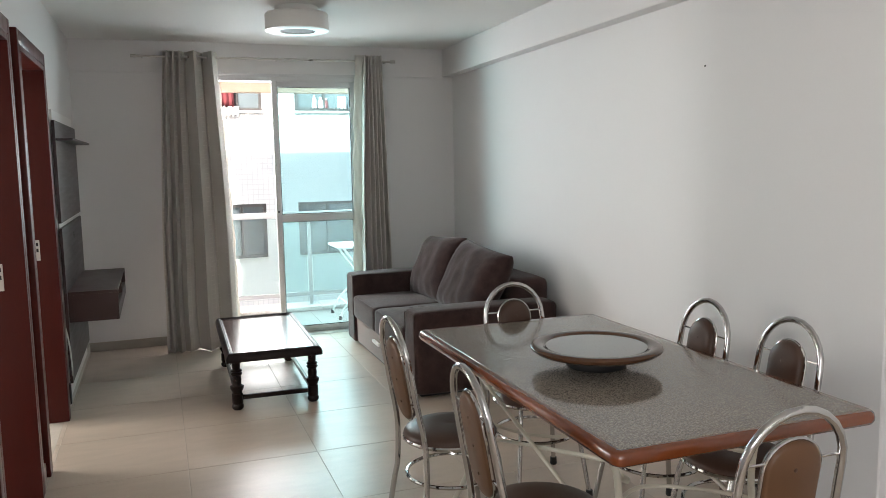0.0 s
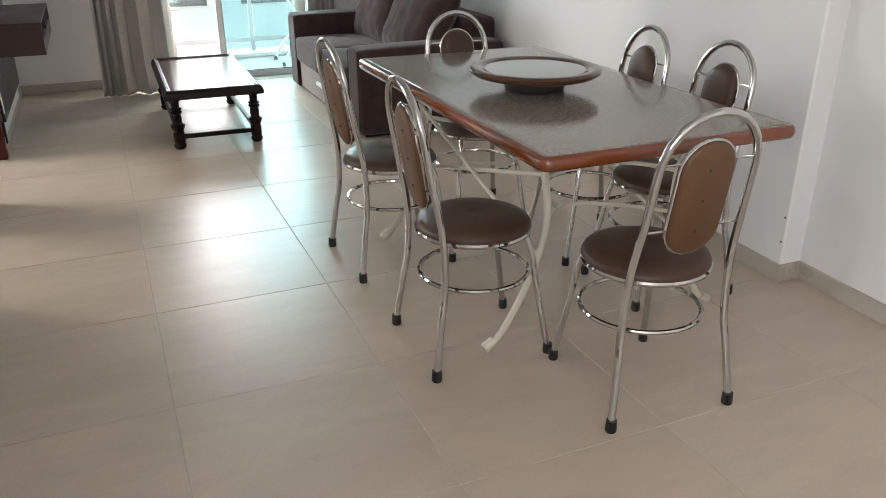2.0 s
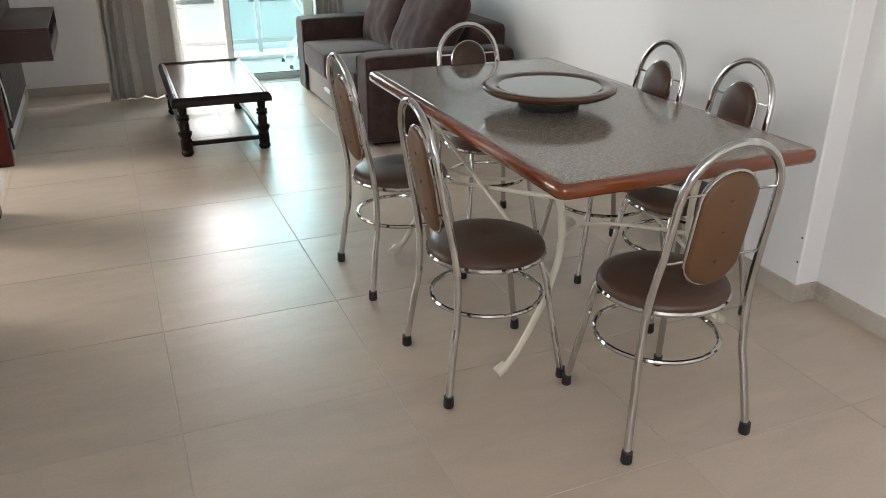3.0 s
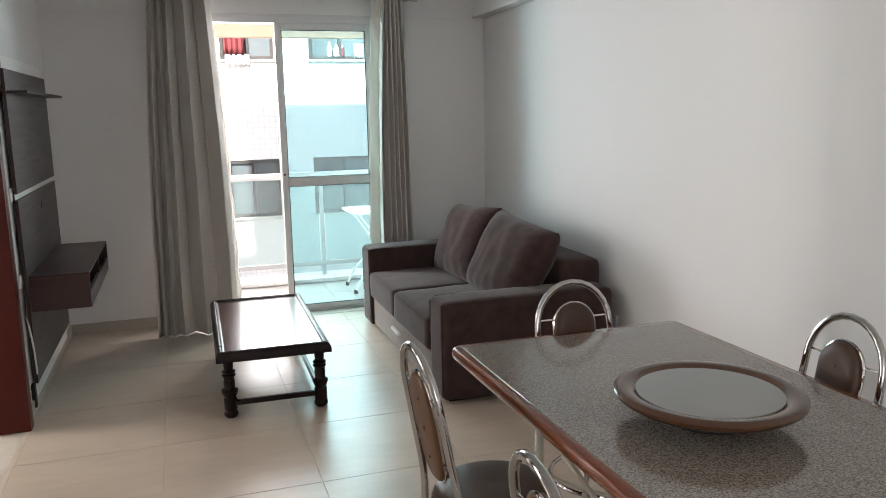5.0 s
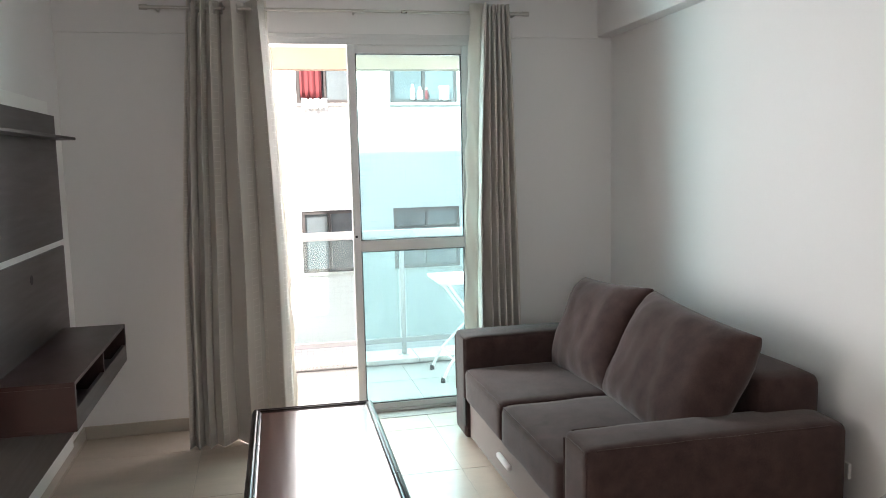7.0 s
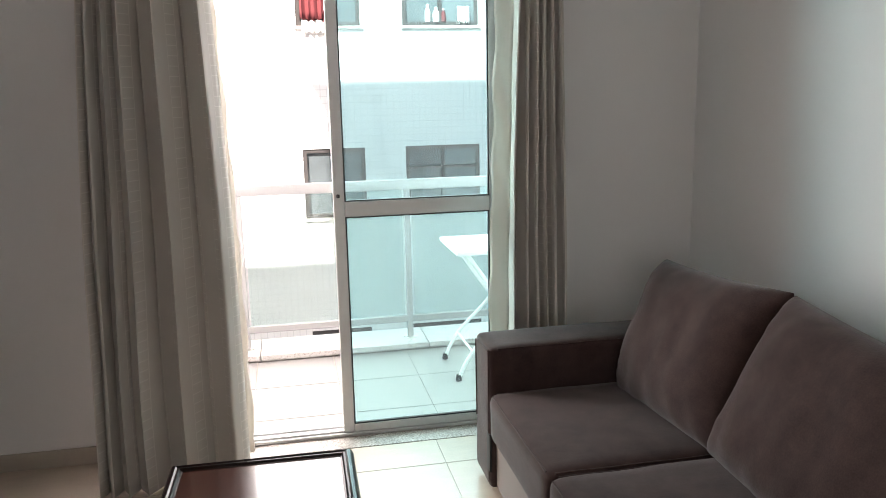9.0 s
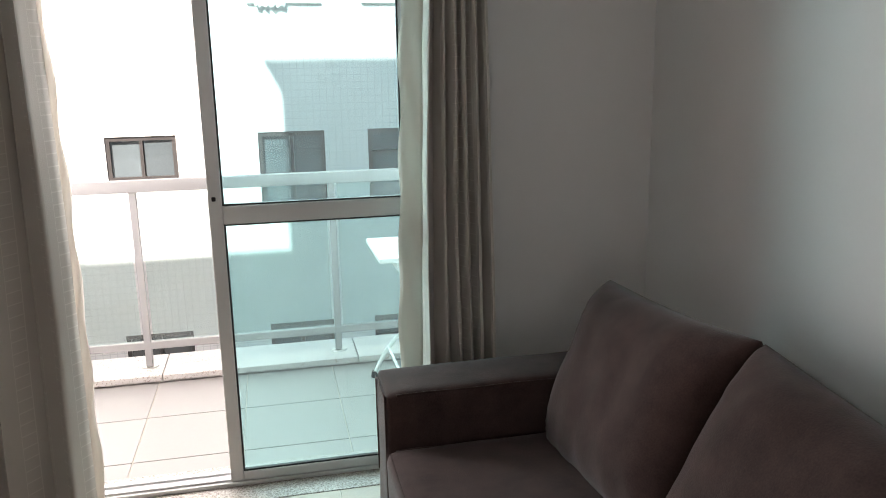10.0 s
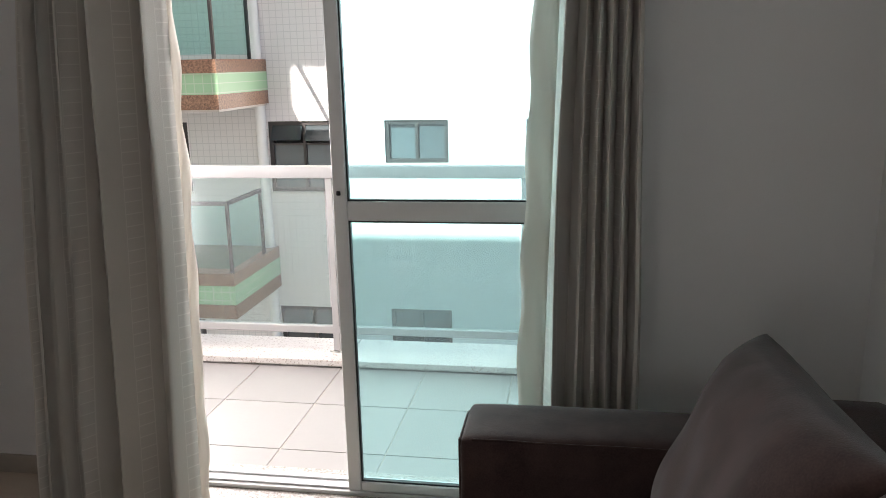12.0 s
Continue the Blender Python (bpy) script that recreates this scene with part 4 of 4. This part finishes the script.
# ---- dining chairs ----
def make_chair():
    """Front towards +y."""
    c = thing("dining_chair", pose(0, 0, 0), "chrome tube dining chair with brown vinyl seat and back pad", "chair", "chairs round the dining table")
    def back_y(z):
        return -0.165 - 0.085 * (z - 0.44) / 0.49
    arc = []
    for k in range(13):
        a = math.pi * k / 12
        z = 0.766 + 0.152 * math.sin(a)
        arc.append((-0.147 * math.cos(a), back_y(z), z))
    hoop = curve([(-0.20, -0.205, 0.03), (-0.182, -0.182, 0.20), (-0.172, -0.168, 0.29), (-0.162, back_y(0.46), 0.46), (-0.151, back_y(0.62), 0.62)], 5) + [Vector(p) for p in arc] \
        + curve([(0.151, back_y(0.62), 0.62), (0.162, back_y(0.46), 0.46), (0.172, -0.168, 0.29), (0.182, -0.182, 0.20), (0.20, -0.205, 0.03)], 5)
    hoop_part = part("back_hoop", tube(hoop, 0.0115, 12), CHROME, c, "bent chrome tube")
    for sx in (-1, 1):
        leg = part("front_leg", tube(curve([(sx * 0.125, 0.125, 0.425), (sx * 0.136, 0.146, 0.36), (sx * 0.146, 0.160, 0.26), (sx * 0.172, 0.20, 0.03)], 4), 0.0105, 12), CHROME, c)
        part("rubber_foot", lathe([(0, 0), (0.014, 0), (0.016, 0.005), (0.0145, 0.036), (0, 0.036)], sx * 0.173, 0.202, 14), RUBBER, leg)
        part("rubber_foot", lathe([(0, 0), (0.015, 0), (0.017, 0.005), (0.0155, 0.038), (0, 0.038)], sx * 0.2005, -0.206, 14), RUBBER, hoop_part)
    part("foot_ring", tube(ring(0, 0.004, 0.272, 0.181), 0.0075, 8, True), CHROME, c)
    part("seat_ring", tube(ring(0, 0, 0.426, 0.183), 0.0095, 8, True), CHROME, c)
    part("seat", lathe([(0, 0.420), (0.178, 0.420), (0.187, 0.432), (0.188, 0.442), (0.180, 0.455), (0.150, 0.467), (0.10, 0.473), (0.04, 0.473), (0.012, 0.4705), (0, 0.469)], seg=48), VINYL, c, "round padded brown vinyl seat")
    # back pad: an upright capsule
    lean = math.atan2(0.085, 0.49)
    frame_m = pose(0, back_y(0.679) + 0.004, 0.679, math.degrees(lean), 0, 0)
    def capsule(hw, hh, n=14):
        pts = []
        for k in range(n + 1):
            a = math.pi * k / n
            pts.append((hw * math.cos(a), hh - hw + hw * math.sin(a)))
        for k in range(n + 1):
            a = math.pi + math.pi * k / n
            pts.append((hw * math.cos(a), -(hh - hw) + hw * math.sin(a)))
        return pts
    def padding(layers):
        bm = bmesh.new()
        rows = []
        for q, y in layers:
            hw = 0.080 * q
            hh = 0.165 - 0.098 * (1 - q)
            rows.append([bm.verts.new((x, y, z)) for x, z in capsule(hw, max(hh, hw + 0.001))])
        n = len(rows[0])
        for a, b in zip(rows, rows[1:]):
            for k in range(n):
                bm.faces.new((a[k], a[(k + 1) % n], b[(k + 1) % n], b[k]))
        bm.faces.new(rows[0])
        bm.faces.new(rows[-1])
        return bm
    pad = part("back_pad", padding([(0.90, -0.016), (0.985, -0.011), (1.0, -0.004), (1.0, 0.002)]), PADBACK, c, "tan vinyl back of the pad", 60)
    pad.matrix_basis = frame_m
    part("pad_cushion", padding([(1.0, 0.0022), (1.0, 0.006), (0.97, 0.015), (0.85, 0.022), (0.6, 0.026), (0.3, 0.027)]), VINYL, pad, "dark brown padded vinyl front", 60)
    rim = [(x, -0.002, z) for x, z in capsule(0.083, 0.168)]
    part("pad_rim", tube(rim[:-1], 0.005, 8, True), CHROME, pad)
    for z in (-0.09, 0.0, 0.09):
        for y in (-0.0175, 0.0268):
            bm = bmesh.new()
            bmesh.ops.create_uvsphere(bm, u_segments=10, v_segments=6, radius=0.0055)
            bmesh.ops.scale(bm, vec=(1, 0.5, 1), verts=bm.verts[:])
            bmesh.ops.translate(bm, vec=(0, y, z), verts=bm.verts[:])
            part("button", bm, VINYL, pad)
    for z in (0.595, 0.787):
        for sx in (-1, 1):
            y = back_y(z)
            part("spacer_rod", tube([(sx * 0.082, y, z), (sx * 0.150, y, z)], 0.0035, 6), CHROME, c)
    return c


chair = make_chair()
chair.matrix_basis = pose(0.996, -1.915, 0, 0, 0, -91.5)
for x, y, turn in ((0.990, -1.128, -88), (1.352, -2.349, -3), (1.846, -1.790, 90), (1.820, -1.345, 89), (1.517, -0.826, 179)):
    copy_thing(chair, pose(x, y, 0, 0, 0, turn))


# ---- television panel ----
def make_tv_panel():
    t = thing("tv_panel", pose(XL, 0, 0), "taupe wall panel with dark floating media shelf", "wall unit")
    part("back_board", box(0.0, 0.014, 1.45, 2.66, 0.06, 1.875, 0.001, 1), WHITE, t, "white back board")
    for z in (0.30, 1.155, 1.72):
        part("batten", box(0.014, 0.0175, 1.40, 2.70, z - 0.03, z + 0.03), WHITE, t)
    part("panel", box(0.0175, 0.0325, 1.385, 2.70, 1.172, 1.807, 0.001, 1), LAMINATE, t)
    part("panel", box(0.0175, 0.0325, 1.385, 2.70, 0.155, 1.140, 0.001, 1), LAMINATE, t)
    # dark strips for the panel edges and the shaded gap behind them
    for z0, z1 in ((1.172, 1.807), (0.155, 1.140)):
        part("edge_band", box(0.0150, 0.0330, 1.378, 1.385, z0, z1), WENGE, t, "dark edge band, also covers the shaded gap behind the panel")
    # black disc on the panel stands for the shade within the hole
    part("cable_hole", tube([(0.0326, 2.08, 1.045), (0.0336, 2.08, 1.045)], 0.022, 20), RUBBER, t)
    part("upper_shelf", box(0.0325, 0.128, 1.39, 2.70, 1.683, 1.697, 0.001, 1), LAMINATE, t)
    a, b, lo, hi, dp = 1.432, 2.56, 0.535, 0.729, 0.325
    part("shelf_top", box(0.0325, dp, a, b, hi - 0.018, hi, 0.001, 1), WENGE, t)
    part("shelf_bottom", box(0.0325, dp, a, b, lo, lo + 0.018, 0.001, 1), WENGE, t)
    for y0, y1 in ((a, a + 0.018), (b - 0.018, b), ((a + b) / 2 - 0.009, (a + b) / 2 + 0.009)):
        part("shelf_side", box(0.0325, dp, y0, y1, lo + 0.018, hi - 0.018), WENGE, t)
    part("shelf_front", box(dp - 0.016, dp + 0.002, a + 0.001, b - 0.001, lo + 0.001, lo + 0.088, 0.001, 1), LAMINATE, t, "taupe drawer front below the open niches")
    for y0, y1 in ((a - 0.0005, a + 0.0185), (b - 0.0185, b + 0.0005)):
        part("edge_band", box(dp - 0.001, dp + 0.003, y0, y1, lo + 0.088, hi), LAMINATE, t)
    part("shelf_back", box(0.0325, 0.045, a + 0.018, b - 0.018, lo + 0.018, hi - 0.018), WENGE, t)
    return t


make_tv_panel()
cable = link("power_cable", tube(curve([(XL + 0.012, 1.37, 0.52), (XL + 0.03, 1.355, 0.40), (XL + 0.035, 1.36, 0.27), (XL + 0.03, 1.385, 0.20), (XL + 0.016, 1.40, 0.17)]), 0.0045, 8), PLASTIC)
tagged(cable, "white power cable hanging below the media shelf", "cable")
for z in (0.72, 1.17):
    s = link("socket", box(XL, XL + 0.012, 1.335, 1.375, z - 0.035, z + 0.035, 0.002, 1), PLASTIC)
    tagged(s, "small white wall socket beside the panel", "socket")
strip = link("power_strip", box(XL, XL + 0.02, 1.34, 1.378, 0.03, 0.16, 0.003, 1), RUBBER)
tagged(strip, "black strip on the wall below the panel", "power strip")


# ---- curtains ----
def make_curtain(xt0, xt1, xb0, xb1, folds, seed, yt=2.845, yb=2.755, share=None, sheer=1, hem=0.020, lap=0.010, front=0.0):
    c = thing("curtain", pose(0, 0, 0), "beige woven eyelet curtain hanging to the floor", "curtain", "curtains")
    bm = bmesh.new()
    n, rows_n = folds * 14, 44
    spread = 1.25                                             # width of the cloth when pulled flat
    rng = random.Random(seed)
    ph = [rng.uniform(-0.5, 0.5) for _ in range(folds + 2)]
    share = share or [rng.uniform(0.8, 1.2) for _ in range(folds)]
    stops = [sum(share[:i]) / sum(share) for i in range(folds + 1)]
    rows = []
    for j in range(rows_n + 1):
        v = j / rows_n
        z = 2.432 + (0.004 - 2.432) * v
        row = []
        for i in range(n + 1):
            u = i / n
            seg = max(i for i in range(folds) if stops[i] <= u + 1e-9)
            k = seg + min(1.0, (u - stops[seg]) / (stops[seg + 1] - stops[seg]))
            wob = ph[int(k)] * (1 - k % 1) + ph[int(k) + 1] * (k % 1)
            a = 2 * math.pi * (k + 0.16 * wob * v * 2)
            amp = 0.052 * (1 - 0.2 * v) * (1 + 0.3 * wob) * min(1.6, math.sqrt(share[seg] / min(share)))
            e = 1 - (1 - v) ** 2.0
            x = (xt0 + (xt1 - xt0) * u) * (1 - e) + (xb0 + (xb1 - xb0) * u) * e
            x += 0.010 * math.sin(2 * a) + noise.noise(Vector((u * 5, v * 3, seed))) * 0.012 * v
            y = yt + (yb - yt) * v + amp * math.sin(a) + noise.noise(Vector((u * 6, v * 5, seed + 4))) * 0.014
            row.append(bm.verts.new((x, y, z + 0.002 * math.sin(a) * v)))
        rows.append(row)
    uv = bm.loops.layers.uv.new("cloth")
    for j, (a, b) in enumerate(zip(rows, rows[1:])):
        for i in range(n):
            f = bm.faces.new((a[i], a[i + 1], b[i + 1], b[i]))
            for loop, (di, dj) in zip(f.loops, ((0, 0), (1, 0), (1, 1), (0, 1))):
                loop[uv].uv = ((i + di) / n * spread, 3.0 - (j + dj) / rows_n * 2.42)
    edge = [r[-1 if sheer > 0 else 0].co.copy() for r in rows]
    cl = part("cloth", bm, CURTAIN, c, "", 80)
    m = cl.modifiers.new("thickness", "SOLIDIFY")
    m.thickness = 0.0025
    # a pale sheer hem shows along the edge towards the door, wavy where it is stitched
    bm = bmesh.new()
    lines = []
    for j, p in enumerate(edge[:-2]):
        v = j / rows_n
        w = hem + 0.014 * v
        row = []
        for q in range(7):
            k = q / 6
            x = p.x + sheer * (w * k - lap + 0.005 * k * math.sin(j * 1.15 + seed))
            y = yt + (yb - yt) * v - front + 0.006 * math.sin(j * 0.9 + q) + 0.02 * k * k
            row.append(bm.verts.new((x, y, p.z)))
        lines.append(row)
    for a, b in zip(lines, lines[1:]):
        for q in range(6):
            bm.faces.new((a[q], a[q + 1], b[q + 1], b[q]))
    part("lining", bm, SHEER, c, "pale sheer stitched hem", 80).modifiers.new("thickness", "SOLIDIFY").thickness = 0.0012
    for i in range(folds * 2):
        x = xt0 + (xt1 - xt0) * (i + 0.5) / (folds * 2)
        r = tube([(x, 2.845 + 0.027 * math.cos(q * math.pi / 8), 2.388 + 0.027 * math.sin(q * math.pi / 8)) for q in range(16)], 0.005, 6, True)
        part("eyelet", r, STEEL, c, "metal curtain eyelet")
    return c


make_curtain(0.038, 0.445, -0.048, 0.514, 5, 1, yb=2.635, share=[0.8, 0.8, 0.85, 2.3, 2.5], sheer=1)
make_curtain(1.650, 1.846, 1.560, 1.885, 6, 2, share=[1.7, 0.8, 0.75, 0.8, 0.7, 0.8], sheer=-1, hem=0.068, lap=0.032, front=0.066)
rod = thing("curtain_rod", pose(0, 0, 0), "thin pale metal curtain rod on the wall", "curtain rod")
part("pole", tube([(-0.19, 2.845, 2.388), (1.97, 2.845, 2.388)], 0.0095, 12), STEEL, rod)
for x in (-0.185, 1.965):
    part("finial", tube([(x - 0.02, 2.845, 2.388), (x + 0.02, 2.845, 2.388)], 0.014, 12), STEEL, rod)
for x in (-0.12, 0.95, 1.91):
    part("bracket", tube([(x, 2.845, 2.388), (x, YB - 0.014, 2.388)], 0.007, 8), STEEL, rod)

# ---- ceiling lamp ----
lamp = thing("ceiling_lamp", pose(0.855, 1.27, H), "round white drum ceiling lamp", "ceiling lamp")
part("drum", lathe([(0, 0), (0.14, 0), (0.14, -0.038), (0.198, -0.042), (0.205, -0.05), (0.205, -0.15), (0.19, -0.155), (0.115, -0.155), (0.112, -0.145), (0.0, -0.145)], seg=56), WHITE, lamp)
part("diffuser", lathe([(0, -0.1455), (0.108, -0.1455), (0.108, -0.150), (0, -0.150)], seg=40), INNERGREY, lamp, "grey round diffuser")

nail = link("nail", lathe([(0, -0.006), (0.004, -0.006), (0.006, 0.0), (0.0, 0.002)], seg=10), RUBBER, matrix=SKEW @ pose(-0.001, -3.77, 1.945, 0, -90, 0))
tagged(nail, "small dark nail in the wall", "nail")
for z in (0.166, 0.267):
    mark = link("nail", lathe([(0, -0.004), (0.003, -0.004), (0.0045, 0.0), (0.0, 0.0015)], seg=10), RUBBER, matrix=SKEW @ pose(-PILLAR[2] - 0.001, PILLAR[1] + 0.016, z, 0, -90, 0))
    tagged(mark, "tiny dark nail head near the pillar corner", "nail")
plug = link("socket", box(-0.014, 0.0, -2.262, -2.228, 0.315, 0.375, 0.003, 2), PLASTIC, matrix=SKEW)
tagged(plug, "small white wall socket beside the sofa arm", "socket")

# ---- folding table on the balcony ----
ft = thing("folding_table", pose(1.885, 3.86, BZ), "small white folding table on the balcony", "folding table")
part("tabletop", box(-0.30, 0.30, -0.24, 0.24, 0.715, 0.74, 0.006, 2), PLASTIC, ft)
for y in (-0.19, 0.19):
    part("leg", tube(curve([(-0.29, y, 0.012), (-0.21, y, 0.16), (0.0, y, 0.38), (0.22, y, 0.70), (0.24, y, 0.714)], 5), 0.011, 8), PLASTIC, ft)
    part("leg", tube(curve([(0.29, y * 0.86, 0.012), (0.21, y * 0.86, 0.16), (0.0, y * 0.86, 0.38), (-0.22, y * 0.86, 0.70), (-0.24, y * 0.86, 0.714)], 5), 0.011, 8), PLASTIC, ft)
for x, ys in ((-0.29, 0.19), (0.29, 0.163)):
    part("cross_rod", tube([(x * 0.724, -ys, 0.16), (x * 0.724, ys, 0.16)], 0.007, 8), PLASTIC, ft)
    for y in (-ys, ys):
        part("rubber_foot", lathe([(0, 0), (0.017, 0), (0.018, 0.006), (0.014, 0.035), (0, 0.035)], x, y, 14), RUBBER, ft)

# ---- floor tiles, piece by piece ----
def tile_mesh(name, sx, sy, h, mat, bevel=0.0012):
    bm = box(0, sx, 0, sy, -h, 0)
    top_edges = [e for e in bm.edges if all(v.co.z > -1e-6 for v in e.verts)]
    bmesh.ops.bevel(bm, geom=top_edges, offset=bevel, segments=1, affect="EDGES")
    me = bpy.data.meshes.new(name)
    bm.to_mesh(me)
    bm.free()
    me.materials.append(mat)
    return me


tile_cache = {}


def lay(parent, x0, x1, y0, y1, ox, oy, size, z, mat, gap):
    for i in range(math.floor((x0 - ox) / size), math.ceil((x1 - ox) / size)):
        for j in range(math.floor((y0 - oy) / size), math.ceil((y1 - oy) / size)):
            a, b = max(x0, ox + i * size + gap / 2), min(x1, ox + (i + 1) * size - gap / 2)
            c, d = max(y0, oy + j * size + gap / 2), min(y1, oy + (j + 1) * size - gap / 2)
            if b - a < 0.01 or d - c < 0.01:
                continue
            key = (round(b - a, 4), round(d - c, 4), mat.name)
            if key not in tile_cache:
                tile_cache[key] = tile_mesh("tile", b - a, d - c, 0.008, mat)
            o = new("tile", tile_cache[key])
            o.location = (a, c, z)
            o.parent = parent


lay(floor, XL, XR + 0.08, YF, YB, 0.006, 0.008, TILE, 0.0, FLOOR, 0.003)
lay(balcony, BX0, BX1, 3.12, 4.285, 0.487, 3.82, 0.452, BZ, TILE_OUT, 0.005)
